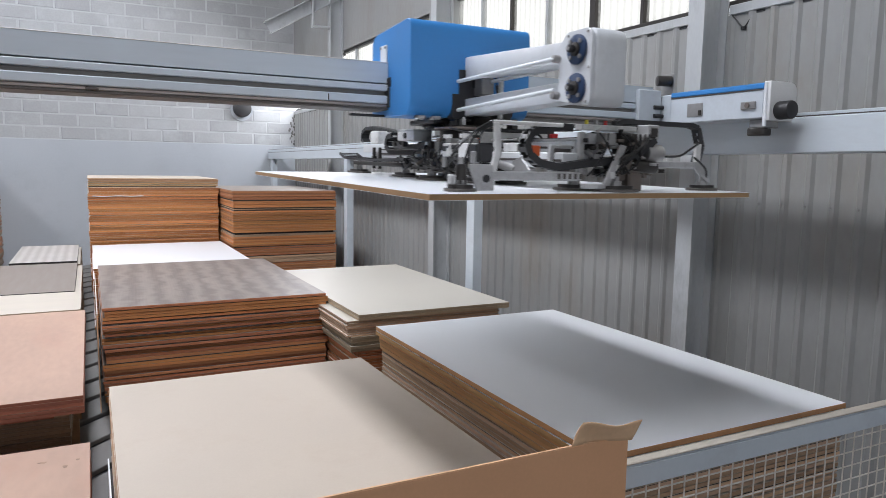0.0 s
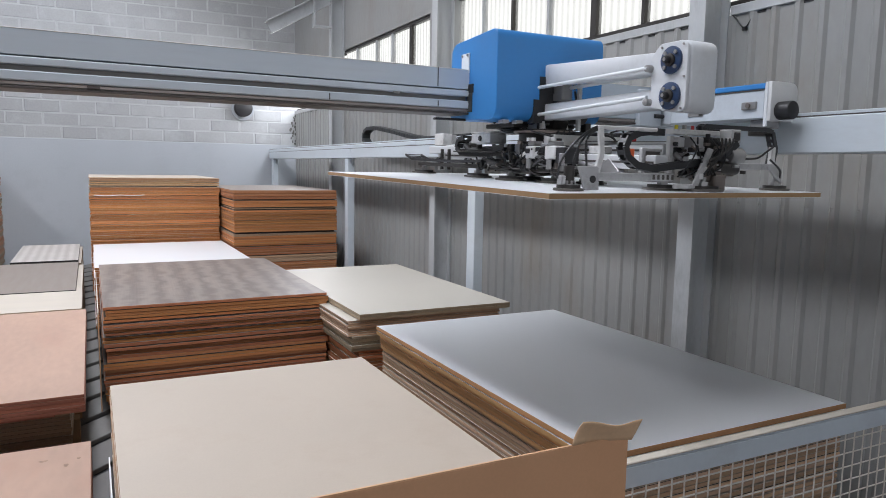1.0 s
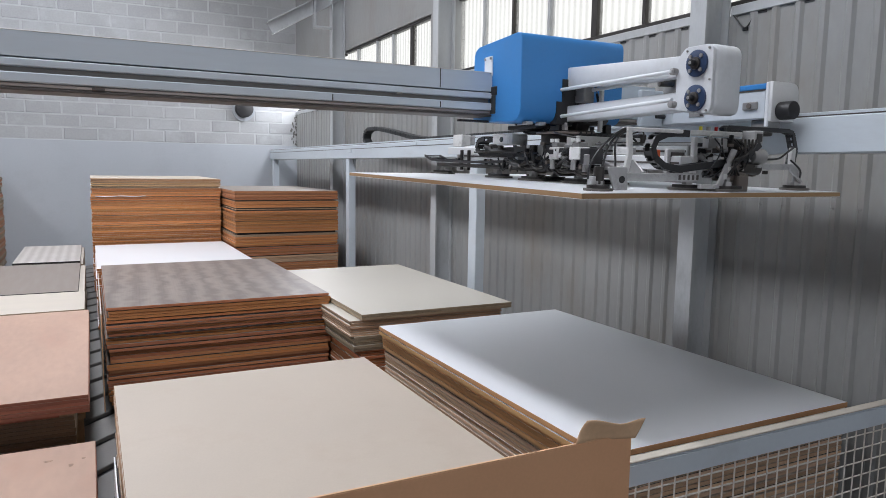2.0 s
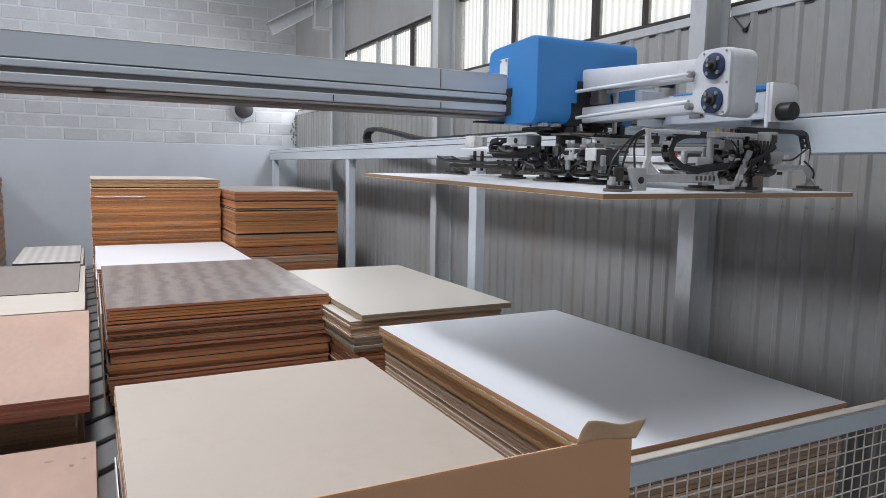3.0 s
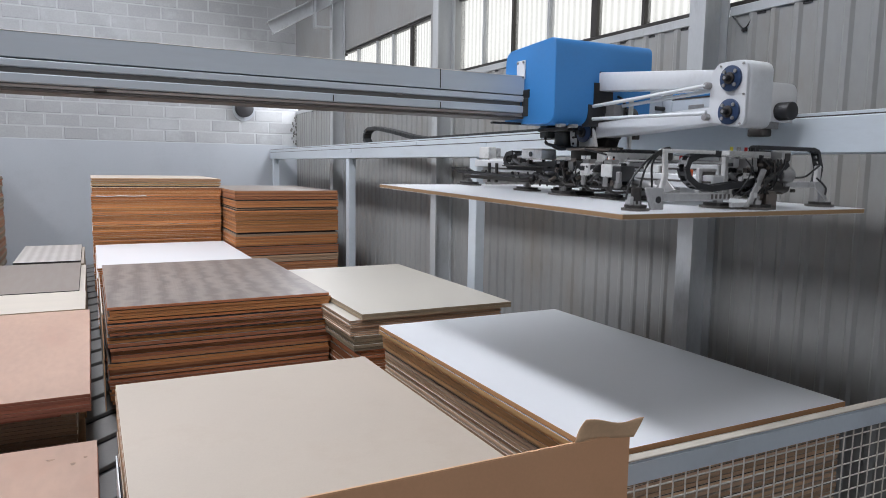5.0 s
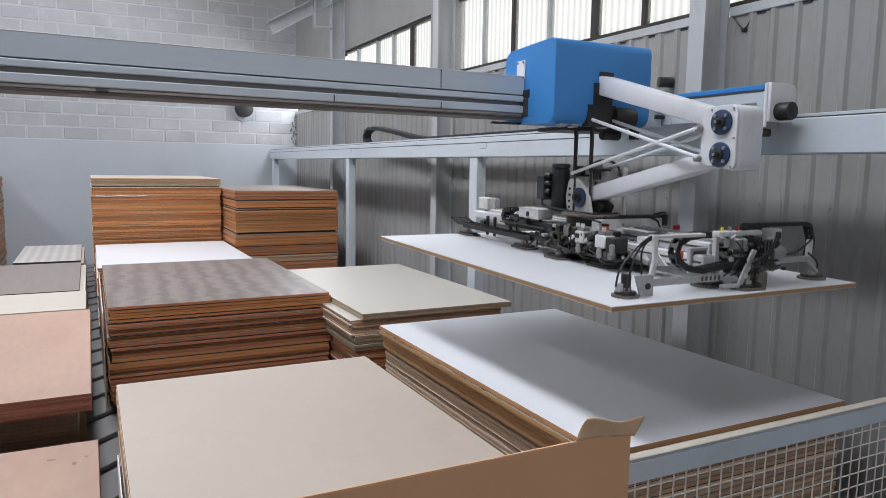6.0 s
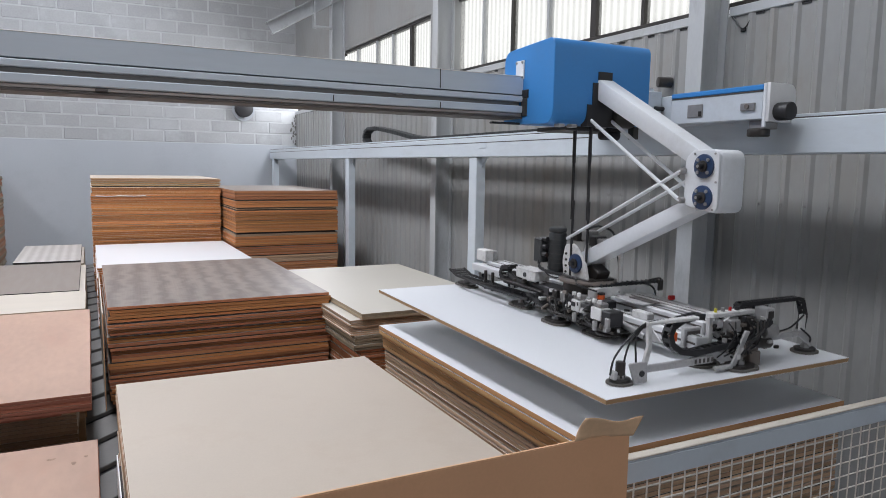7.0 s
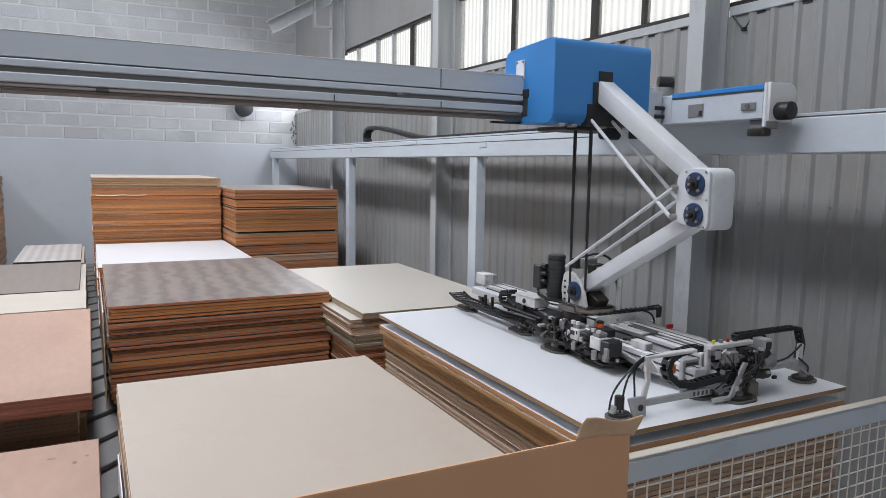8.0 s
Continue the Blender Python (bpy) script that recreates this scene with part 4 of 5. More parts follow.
part("slide_plate", box((-0.03, -0.52, 0.168), (0.055, -0.34, 0.176), 0.002), GRIPGREY, gripper)
part("slide_edge", box((0.02, -0.54, 0.1765), (0.056, -0.38, 0.181), 0.001), DARKSLOT, gripper)
part("cylinder_block", box((-0.086, -0.61, 0.126), (-0.044, -0.52, 0.158), 0.003), GRIPWHITE, gripper)
part("cylinder_face", box((-0.083, -0.616, 0.13), (-0.047, -0.6095, 0.154), 0.002), STEEL, gripper)
part("piston", cyl((-0.09, -0.62, 0.06), (-0.09, -0.48, 0.085), 0.018, 14), STEEL, gripper)
part("piston_bracket", prism([(-0.72, 0.06), (-0.62, 0.04), (-0.6, 0.09), (-0.66, 0.11)], "x", -0.1, -0.07, 0.003, 1), STEEL, gripper)

# cross arm with side heads at the near end
NY = -0.93
HEAD = Matrix.Translation((0, 0.012, 0.0))


def hpart(name, bm, mats, parent, label=""):
    bm.transform(HEAD)
    return part(name, bm, mats, parent, label)


hpart("cross_plate", box((-0.038, NY + 0.0, 0.2), (0.2, NY + 0.04, 0.219), 0.003), GRIPWHITE, gripper)
hpart("cross_rail", box((0.0, NY + 0.01, 0.155), (0.3, NY + 0.05, 0.192), 0.003), ALU, gripper)
hpart("cross_leg", box((-0.02, NY + 0.03, 0.06), (0.0, NY + 0.05, 0.195), 0.002), GRIPWHITE, gripper)
hpart("cross_leg", box((-0.11, NY + 0.07, 0.05), (-0.02, NY + 0.09, 0.15), 0.003), GRIPGREY, gripper)
hpart("frame_window", box((-0.095, NY + 0.066, 0.062), (-0.03, NY + 0.071, 0.138)), DARKSLOT, gripper)
hpart("head_block", box((0.03, NY - 0.03, 0.15), (0.085, NY + 0.03, 0.192), 0.004), STEEL, gripper)
hpart("head_block", box((0.115, NY - 0.02, 0.125), (0.18, NY + 0.03, 0.195), 0.004), DARKMETAL, gripper)
hpart("head_block", box((0.215, NY - 0.04, 0.175), (0.265, NY + 0.02, 0.226), 0.004), GRIPGREY, gripper)
hpart("head_recess", box((0.224, NY - 0.044, 0.185), (0.256, NY - 0.038, 0.216), 0.003), DARKMETAL, gripper)
hpart("gear_case", box((0.1, NY - 0.03, 0.035), (0.2, NY + 0.05, 0.11), 0.008, 2), BROWNRAIL, gripper)
hpart("gear_motor", cyl((0.16, NY - 0.02, 0.09), (0.27, NY - 0.02, 0.08), 0.022, 18, bevel=0.004), DARKMETAL, gripper)
hpart("motor_flange", cyl((0.22, NY - 0.02, 0.13), (0.29, NY - 0.02, 0.13), 0.03, 18, bevel=0.004), STEEL, gripper)
hpart("head_foot", box((0.13, NY - 0.05, 0.0), (0.19, NY + 0.02, 0.06), 0.005), BROWNRAIL, gripper)
for j_, (m_, w_) in enumerate(((YELLOW, 0.012), (STEEL, 0.016), (RED, 0.012), (BLACK, 0.02))):
    hpart("fitting", cyl((-0.005 + 0.04 * j_, NY + 0.02, 0.218), (-0.005 + 0.04 * j_, NY + 0.02, 0.234), w_ * 0.5, 10), m_, gripper)
hpart("strut", prism([(0.005, 0.014), (0.036, 0.012), (0.106, 0.15), (0.078, 0.155)], "y", NY - 0.06, NY - 0.05, 0.003, 1), GRIPGREY, gripper, "grey slanted strut")
hpart("strut_foot", box((-0.07, NY - 0.06, 0.01), (0.036, NY - 0.04, 0.026), 0.003), GRIPGREY, gripper)
hpart("left_arm", box((-0.43, NY - 0.027, 0.034), (-0.05, NY - 0.015, 0.062), 0.003), GRIPGREY, gripper, "flat grey steel arm")
for j_ in range(5):
    hpart("arm_slot", box((-0.15 + 0.022 * j_, NY - 0.0285, 0.04), (-0.14 + 0.022 * j_, NY - 0.0265, 0.057)), DARKSLOT, gripper)
hpart("bent_stay", prism([(-0.392, 0.06), (-0.37, 0.06), (-0.353, 0.125), (-0.363, 0.21), (-0.383, 0.21), (-0.374, 0.127)], "y", NY - 0.012, NY + 0.002, 0.002, 1), GRIPWHITE, gripper, "white bent stay")
hpart("stay_bar", box((-0.383, NY - 0.01, 0.204), (-0.12, NY + 0.02, 0.217), 0.003), GRIPWHITE, gripper)
hpart("end_head", prism(rounded([(-0.455, 0.004), (-0.395, 0.004), (-0.4, 0.082), (-0.485, 0.082)], [0.005, 0.005, 0.01, 0.01]), "y", NY - 0.04, NY - 0.03, 0.002, 1), GRIPGREY, gripper, "grey end head")
hpart("end_head_body", cyl((-0.49, NY + 0.0, 0.02), (-0.49, NY + 0.0, 0.082), 0.018, 18, bevel=0.004), DARKMETAL, gripper)
hpart("end_head_hole", cyl((-0.425, NY - 0.043, 0.04), (-0.425, NY - 0.039, 0.04), 0.012, 16), BLACK, gripper)
hpart("end_head_side", box((-0.53, NY - 0.015, 0.02), (-0.512, NY + 0.012, 0.05), 0.003), GRIPGREY, gripper)
suction_cup(-0.49, NY + 0.012, 0.042, 0.02, 0.03)
suction_cup(0.08, NY - 0.03, 0.055, 0.05, 0.03)
suction_cup(-0.02, NY + 0.065, 0.055, 0.04, 0.04)
suction_cup(0.55, NY + 0.03, 0.05, 0.02, 0.04)
hpart("right_arm", box((0.26, NY - 0.006, 0.08), (0.51, NY + 0.006, 0.104), 0.003), GRIPGREY, gripper, "flat grey steel arm")
hpart("right_bracket", prism([(0.47, 0.082), (0.545, 0.03), (0.556, 0.03), (0.512, 0.1), (0.47, 0.104)], "y", NY - 0.012, NY - 0.004, 0.002, 1), GRIPGREY, gripper)
hpart("right_post", box((0.495, NY - 0.0, 0.1), (0.518, NY + 0.02, 0.17), 0.003), GRIPWHITE, gripper)
chain([(-0.06, NY + 0.05, 0.205), (-0.102, NY + 0.05, 0.207), (-0.177, NY + 0.045, 0.2), (-0.228, NY + 0.04, 0.182), (-0.248, NY + 0.035, 0.15), (-0.24, NY + 0.03, 0.116), (-0.205, NY + 0.02, 0.088), (-0.139, NY + 0.01, 0.077), (-0.035, NY, 0.09), (0.103, NY - 0.01, 0.105), (0.203, NY - 0.01, 0.141), (0.25, NY - 0.01, 0.176)], 0.032, "y", 0.024, 0.026)
chain([(0.3, NY + 0.05, 0.216), (0.15, NY + 0.05, 0.218), (0.135, NY + 0.05, 0.226), (0.15, NY + 0.05, 0.236), (0.49, NY + 0.05, 0.236), (0.522, NY + 0.05, 0.228), (0.536, NY + 0.04, 0.16), (0.51, NY + 0.03, 0.1)], 0.026, "y", 0.016, 0.024)
for k_ in range(3):
    hpart("hose", tube([(-0.3 + 0.02 * k_, NY + 0.01, 0.214), (-0.385, NY, 0.212 - 0.006 * k_), (-0.473 + 0.02 * k_, NY - 0.01, 0.163), (-0.53 + 0.05 * k_, NY - 0.01, 0.1), (-0.545 + 0.06 * k_, NY - 0.01, 0.04)], 0.0038), CABLE, gripper, "black air hose")
for k_ in range(4):
    hpart("hose", tube([(0.2 - 0.02 * k_, NY - 0.06, 0.19), (0.17 - 0.015 * k_, NY - 0.075, 0.16 - 0.01 * k_), (0.1 - 0.01 * k_, NY - 0.075, 0.11), (0.06 + 0.02 * k_, NY - 0.06, 0.06)], 0.004), (CABLE, DARKMETAL)[k_ % 2], gripper)
hpart("hose", tube([(0.5, NY, 0.17), (0.45, NY - 0.01, 0.15), (0.4, NY - 0.01, 0.125), (0.32, NY - 0.02, 0.12)], 0.004), CABLE, gripper)
hpart("hose", tube([(0.46, NY - 0.02, 0.12), (0.51, NY - 0.03, 0.08), (0.55, NY - 0.0, 0.04)], 0.004), CABLE, gripper)
hpart("orange_tag", box((-0.2, NY + 0.05, 0.11), (-0.165, NY + 0.065, 0.145), 0.003), ORANGE, gripper)


# small valves, fittings and hoses packed along the frame and on the near head
G = random.Random(11)
for k_ in range(46):
    x_, y_, z_ = G.uniform(-0.19, -0.04), G.uniform(-0.5, 0.1), G.uniform(0.06, 0.15)
    a_, b_, c_ = G.uniform(0.008, 0.02), G.uniform(0.008, 0.022), G.uniform(0.006, 0.02)
    m_ = G.choice((DARKMETAL, BLACK, BLACK, STEEL, GRIPWHITE, GRIPGREY, BROWNRAIL))
    if G.random() < 0.6:
        part("small_valve", box((x_ - a_, y_ - b_, z_ - c_), (x_ + a_, y_ + b_, z_ + c_), 0.002), m_, gripper)
    else:
        part("fitting", cyl((x_ - a_, y_, z_), (x_ + a_, y_ + G.uniform(-0.01, 0.01), z_ + G.uniform(-0.02, 0.02)), c_ * 0.7, 10), m_, gripper)
for k_ in range(16):
    y_ = G.uniform(-0.5, 0.1)
    pts_ = [(G.uniform(-0.21, -0.12), y_ + 0.05 * j_ + G.uniform(-0.03, 0.03), G.uniform(0.035, 0.15)) for j_ in range(4)]
    part("hose", tube(pts_, G.choice((0.0035, 0.0045)), 6), G.choice((CABLE, CABLE, DARKMETAL)), gripper)
for k_ in range(34):
    x_, y_, z_ = G.uniform(0.0, 0.28), NY + G.uniform(0.0, 0.08), G.uniform(0.05, 0.17)
    a_, b_, c_ = G.uniform(0.008, 0.022), G.uniform(0.008, 0.02), G.uniform(0.006, 0.018)
    m_ = G.choice((DARKMETAL, BLACK, BLACK, GRIPWHITE, GRIPGREY, BROWNRAIL))
    if G.random() < 0.65:
        part("small_valve", box((x_ - a_, y_ - b_, z_ - c_), (x_ + a_, y_ + b_, z_ + c_), 0.002), m_, gripper)
    else:
        part("fitting", cyl((x_ - a_, y_, z_), (x_ + a_, y_ + G.uniform(-0.01, 0.01), z_ + G.uniform(-0.02, 0.02)), c_ * 0.7, 10), m_, gripper)
for k_ in range(3):
    x_ = 0.08 + 0.03 * k_
    part("hose", tube([(x_ + 0.09, NY - 0.01, 0.17), (x_ + 0.05, NY - 0.03, 0.15 + G.uniform(-0.01, 0.01)), (x_, NY - 0.02, 0.1), (x_ - 0.03, NY, 0.06)], 0.0045, 6), CABLE, gripper)
for k_ in range(60):
    x_, y_, z_ = G.uniform(-0.02, 0.3), NY + G.uniform(-0.045, 0.06), G.uniform(0.05, 0.2)
    a_, b_, c_ = G.uniform(0.004, 0.014), G.uniform(0.004, 0.012), G.uniform(0.003, 0.012)
    m_ = G.choice((DARKMETAL, BLACK, BLACK, STEEL, GRIPGREY, GRIPWHITE, BROWNRAIL))
    if G.random() < 0.5:
        part("small_plate", box((x_ - a_, y_ - b_, z_ - c_), (x_ + a_, y_ + b_, z_ + c_), 0.001), m_, gripper)
    else:
        part("fitting", cyl((x_ - a_, y_, z_), (x_ + a_, y_, z_ + G.uniform(-0.015, 0.015)), c_ * 0.6, 8), m_, gripper)
for k_ in range(4):
    x0_ = G.uniform(0.0, 0.2)
    part("hose", tube([(x0_, NY - 0.03, 0.19), (x0_ + G.uniform(-0.04, 0.06), NY - 0.05, 0.15), (x0_ + G.uniform(-0.05, 0.05), NY - 0.04, 0.09), (x0_ + G.uniform(-0.06, 0.08), NY - 0.01, 0.05)], 0.003, 6), CABLE, gripper)
for k_ in range(40):
    x_, y_, z_ = G.uniform(-0.2, 0.02), G.uniform(-0.55, 0.3), G.uniform(0.05, 0.17)
    a_, b_, c_ = G.uniform(0.004, 0.012), G.uniform(0.005, 0.016), G.uniform(0.003, 0.012)
    part("small_plate", box((x_ - a_, y_ - b_, z_ - c_), (x_ + a_, y_ + b_, z_ + c_), 0.001), G.choice((DARKMETAL, BLACK, BLACK, BROWNRAIL, GRIPGREY)), gripper)
for k_ in range(10):
    x_, y_ = G.uniform(-0.09, 0.0), G.uniform(0.5, 0.92)
    part("fitting", cyl((x_, y_, 0.06), (x_, y_ + 0.02, 0.09), 0.009, 8), G.choice((STEEL, BLACK, GRIPWHITE)), gripper)


# ---------------------------------------------------------------- boards
def board_mesh(name, w, d, h, face, edge, bevel=0.0012):
    bm = box((-w / 2, -d / 2, 0), (w / 2, d / 2, h), bevel)
    bm.normal_update()
    for f in bm.faces:
        f.material_index = 0 if abs(f.normal.z) > 0.9 else 1
    return mesh_of(name, bm, [face, edge], smooth=False)


panel = thing("carried_panel", "white melamine chipboard panel held by suction cups", "board")
part("core", box((-0.649, -1.035, 0.0012), (0.649, 1.035, 0.0178), 0.0008), EDGE_MDF, panel, "tan chipboard core")
part("upper_laminate", box((-0.649, -1.035, 0.0178), (0.649, 1.035, 0.019)), WHITELAM, panel, "white melamine face")
part("lower_laminate", box((-0.649, -1.035, 0.0), (0.649, 1.035, 0.0012)), WHITELAM, panel, "white melamine face")


def stack(label, x0, x1, y0, y1, top, layers, rng, group="stacks of boards", jitter=0.004, base=0.1, turn=0.0):
    """Boards on timber bearers. layers, from the top: count, thickness, face, edge, shift x, shift y, narrower by."""
    cx, cy = (x0 + x1) / 2, (y0 + y1) / 2
    st = thing("board_stack", label, "stack of boards", pose(cx, cy, 0, 0, 0, turn), group)
    z = top
    first = True
    for count, h, face, edge, sx, sy, less in layers:
        me = None
        for k in range(count):
            if z - h < base:
                break
            if me is None:
                me = board_mesh("board", x1 - x0 - less, y1 - y0 - less, h, face, edge)
            z -= h
            ob = new("board", me)
            ob.parent = st
            j = 0 if first else jitter
            ob.location = (sx + rng.uniform(-j, j), sy + rng.uniform(-j, j), z)
            ob.rotation_euler = (0, 0, 0 if first else rng.uniform(-0.0015, 0.0015))
            z -= 0.0012 if rng.random() > 0.18 else 0.005
            first = False
    low = z
    for k in range(4):
        y = -(y1 - y0) / 2 + 0.2 + k * ((y1 - y0) - 0.4) / 3
        part("bearer", box((-(x1 - x0) / 2 + 0.04, y - 0.045, 0), ((x1 - x0) / 2 - 0.04, y + 0.045, low), 0.004), TIMBER, st)
    return st


R = random.Random(5)


def mixed(n, thick, face, edges, rng, sway=0.005):
    """Layers of mixed edges, a few boards of each, at times a thin dark one as gap shade."""
    out = []
    while n > 0:
        k = min(n, rng.randint(1, 4))
        e = rng.choice(edges)
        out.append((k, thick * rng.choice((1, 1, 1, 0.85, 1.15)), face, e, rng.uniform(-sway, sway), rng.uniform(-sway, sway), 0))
        # near-black filler layer in place of the shade between two boards
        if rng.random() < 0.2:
            out.append((1, 0.005, face, EDGE_AND_GAP_DARK, 0, 0, 0.01))
        n -= k
    return out


OB = [EDGE_ORANGE, EDGE_ORANGE, EDGE_BROWN]
stack("stack of grey-brown walnut decor boards with orange-brown edges", 0.062, 1.54, 4.87, 6.94, 0.768, [(1, 0.019, DARKWOOD, EDGE_BROWN, 0, 0, 0)] + mixed(33, 0.019, DARKWOOD, [EDGE_BROWN, EDGE_ORANGE, EDGE_ORANGE], R, 0.012), R, jitter=0.009)
stack("stack of white melamine boards with orange-brown edges", 0.025, 1.512, 7.22, 9.29, 0.70, [(1, 0.019, WHITELAM, EDGE_ORANGE, 0, 0, 0)] + mixed(30, 0.019, WHITELAM, OB, R), R)
# in both tall stacks the near-black layers are painted gap shade
stack("tall stack of chipboard panels with orange-brown edges", 0.004, 1.519, 9.45, 11.5, 1.5, [(1, 0.01, RAWMDF, EDGE_UMBER, 0, 0, 0), (4, 0.019, WHITELAM, EDGE_MDF, 0.006, 0.01, 0), (1, 0.012, WHITELAM, EDGE_AND_GAP_DARK, 0, 0.02, 0.03), (1, 0.008, WHITELAM, EDGE_UMBER, 0, 0, 0), (3, 0.019, WHITELAM, EDGE_ORANGE, 0.01, 0, 0)] + mixed(70, 0.019, WHITELAM, [EDGE_ORANGE], R), R)
stack("tall stack of brown laminated boards with dark layers as shaded gaps", 1.55, 2.84, 8.6, 10.67, 1.375, [(1, 0.008, TAUPE, EDGE_BROWN, 0, 0, 0), (5, 0.019, TAUPE, EDGE_BROWN, 0, 0, 0), (1, 0.01, TAUPE, EDGE_AND_GAP_DARK, 0, 0, 0.03), (4, 0.019, TAUPE, EDGE_ORANGE, 0.008, 0, 0), (1, 0.009, TAUPE, EDGE_AND_GAP_DARK, 0, 0, 0.03), (1, 0.008, TAUPE, EDGE_UMBER, 0.01, 0, 0), (1, 0.01, TAUPE, EDGE_AND_GAP_DARK, 0, 0, 0.03), (13, 0.019, TAUPE, EDGE_ORANGE, 0.004, 0, 0),
    (1, 0.022, TAUPE, EDGE_AND_GAP_DARK, 0, 0.01, 0.05), (2, 0.012, TAUPE, EDGE_UMBER, 0, 0, 0), (6, 0.019, TAUPE, EDGE_ORANGE, -0.004, 0, 0), (1, 0.009, TAUPE, EDGE_AND_GAP_DARK, 0, 0, 0.03), (5, 0.019, TAUPE, EDGE_BROWN, 0.006, 0, 0), (1, 0.01, TAUPE, EDGE_AND_GAP_DARK, 0, 0, 0.03), (4, 0.019, TAUPE, EDGE_UMBER, 0.008, 0, 0)] + mixed(30, 0.019, TAUPE, [EDGE_BROWN, EDGE_ORANGE], R), R, jitter=0.006)
stack("stack of cream melamine boards with greyish edges", 1.56, 2.716, 4.22, 6.32, 0.73, [(2, 0.019, CREAM, EDGE_GREY, 0.0, 0, 0), (8, 0.012, CREAM, EDGE_PALE, -0.07, 0.03, 0), (5, 0.019, CREAM, EDGE_GREY, -0.05, 0.02, 0), (10, 0.019, CREAM, EDGE_BROWN, 0.0, 0.03, 0)], R, jitter=0.008)
# its thin near-black layers also paint the shade of gaps between boards
stack("stack of white melamine boards with tan mdf edges", 1.517, 2.81, 1.745, 3.815, 0.746, [(2, 0.022, WHITELAM, EDGE_TAN, 0, 0, 0), (1, 0.003, WHITELAM, EDGE_AND_GAP_DARK, 0.006, 0, 0.01), (4, 0.019, RAWMDF, EDGE_TAN, 0.012, 0, 0.02)] + [v_ for k_ in range(14) for v_ in ((1, 0.016, RAWMDF, EDGE_PALE if k_ % 4 == 1 else EDGE_UMBER, 0.02, 0, 0.03), (1, 0.0025, RAWMDF, EDGE_WHITE if k_ % 3 else EDGE_AND_GAP_DARK, 0.02, 0, 0.03))] + [(20, 0.016, WHITELAM, EDGE_UMBER, 0.02, 0.01, 0.02)], R)
stack("stack of raw beige mdf boards", 0.068, 1.345, 1.53, 3.6, 0.63, [(30, 0.016, RAWMDF, EDGE_MDF, 0, 0, 0)], R, jitter=0.004)
stack("stack of pink okoume plywood sheets on bearers", -1.32, -0.042, 3.61, 5.74, 0.6, [(5, 0.016, PINKPLY, EDGE_PINK, 0, 0, 0), (1, 0.03, PINKPLY, EDGE_PINK, -0.1, 0.04, 0.06), (12, 0.019, PALEPLY, EDGE_GREY, -0.02, 0.25, 0.1)], R, jitter=0.003)
low_pink = stack("low stack of pink plywood sheets", -1.25, -0.02, 1.3, 3.385, 0.45, [(6, 0.016, PINKPLY, EDGE_PINK, 0, 0, 0), (12, 0.019, PINKPLY, EDGE_PINK, -0.01, 0, 0.02)], R, jitter=0.003)
stack("stack of pale poplar plywood sheets", -1.32, -0.072, 5.78, 6.6, 0.6, [(4, 0.016, PALEPLY, EDGE_GREY, 0, 0, 0), (18, 0.019, PALEPLY, EDGE_GREY, 0, 0.02, 0.02)], R, jitter=0.003)
stack("stack of taupe laminated boards with dark edges", -1.35, -0.125, 6.64, 8.5, 0.6, [(2, 0.014, TAUPE, EDGE_AND_GAP_DARK, 0, 0, 0), (24, 0.019, PALEPLY, EDGE_GREY, 0.045, 0.0, 0)], R, jitter=0.003)
stack("stack of pale striped decor boards with dark edges", -0.78, -0.13, 8.66, 10.35, 0.6, [(2, 0.014, STRIPED, EDGE_AND_GAP_DARK, 0, 0, 0), (24, 0.019, PALEPLY, EDGE_GREY, 0.03, 0.0, 0)], R, jitter=0.003)
stack("stack of assorted boards beside the back wall", -2.38, -1.21, 10.6, 12.6, 1.45, mixed(66, 0.019, TAUPE, [EDGE_GREY, EDGE_BROWN], R), R, jitter=0.012)

for x_, y_, a_, b_ in ((-0.198, 3.222, 0.016, 0.01), (-0.112, 3.144, 0.009, 0.018), (-0.066, 3.2, 0.007, 0.012)):
    o_ = [(x_ + 0.635 + a_ * (1 + 0.25 * math.sin(3 * q_)) * math.cos(q_), y_ - 2.3425 + b_ * (1 + 0.2 * math.cos(2 * q_)) * math.sin(q_)) for q_ in (2 * math.pi * k_ / 14 for k_ in range(14))]
    part("knot", prism(o_, "z", 0.4495, 0.4506), KNOT, low_pink, "small brown knot")

# thin sheets that stand on edge beside the stacks
side_sheet = thing("leaning_offcut", "pale thin offcut sheet standing against the walnut stack", "board")
part("sheet", box((0.03, 5.0, 0.0), (0.038, 6.9, 0.71), 0.001), PALEPLY, side_sheet)
part("edge", box((0.0305, 4.996, 0.02), (0.0375, 5.0, 0.70), 0.0005), TANEDGE, side_sheet)
for x_, y_, z_, m_ in ((0.046, 2.78, 0.6, WHITELAM), (0.054, 2.72, 0.58, EDGE_AND_GAP_DARK)):
    up_ = thing("upright_strip", "thin laminated strip standing on edge beside the mdf stack", "board", group="upright strips")
    part("strip", box((x_ - 0.003, 1.4, 0.0), (x_ + 0.002, y_, z_), 0.0008), m_, up_)
film = thing("plastic_film", "crumpled clear plastic film between two boards", "film")
part("strip", tube([(0.05, 9.435, 1.284), (0.2, 9.43, 1.278), (0.33, 9.435, 1.286), (0.48, 9.43, 1.28), (0.62, 9.436, 1.287)], 0.005, 6), WHITELAM, film)

# ---------------------------------------------------------------- upright board and mesh guard in front
guard_board = thing("upright_hardboard", "upright tan hardboard sheet in front of the stacks", "board")
part("sheet", box((-1.2, 1.285, 0.0), (1.2, 1.292, 1.04), 0.001), TAN, guard_board)
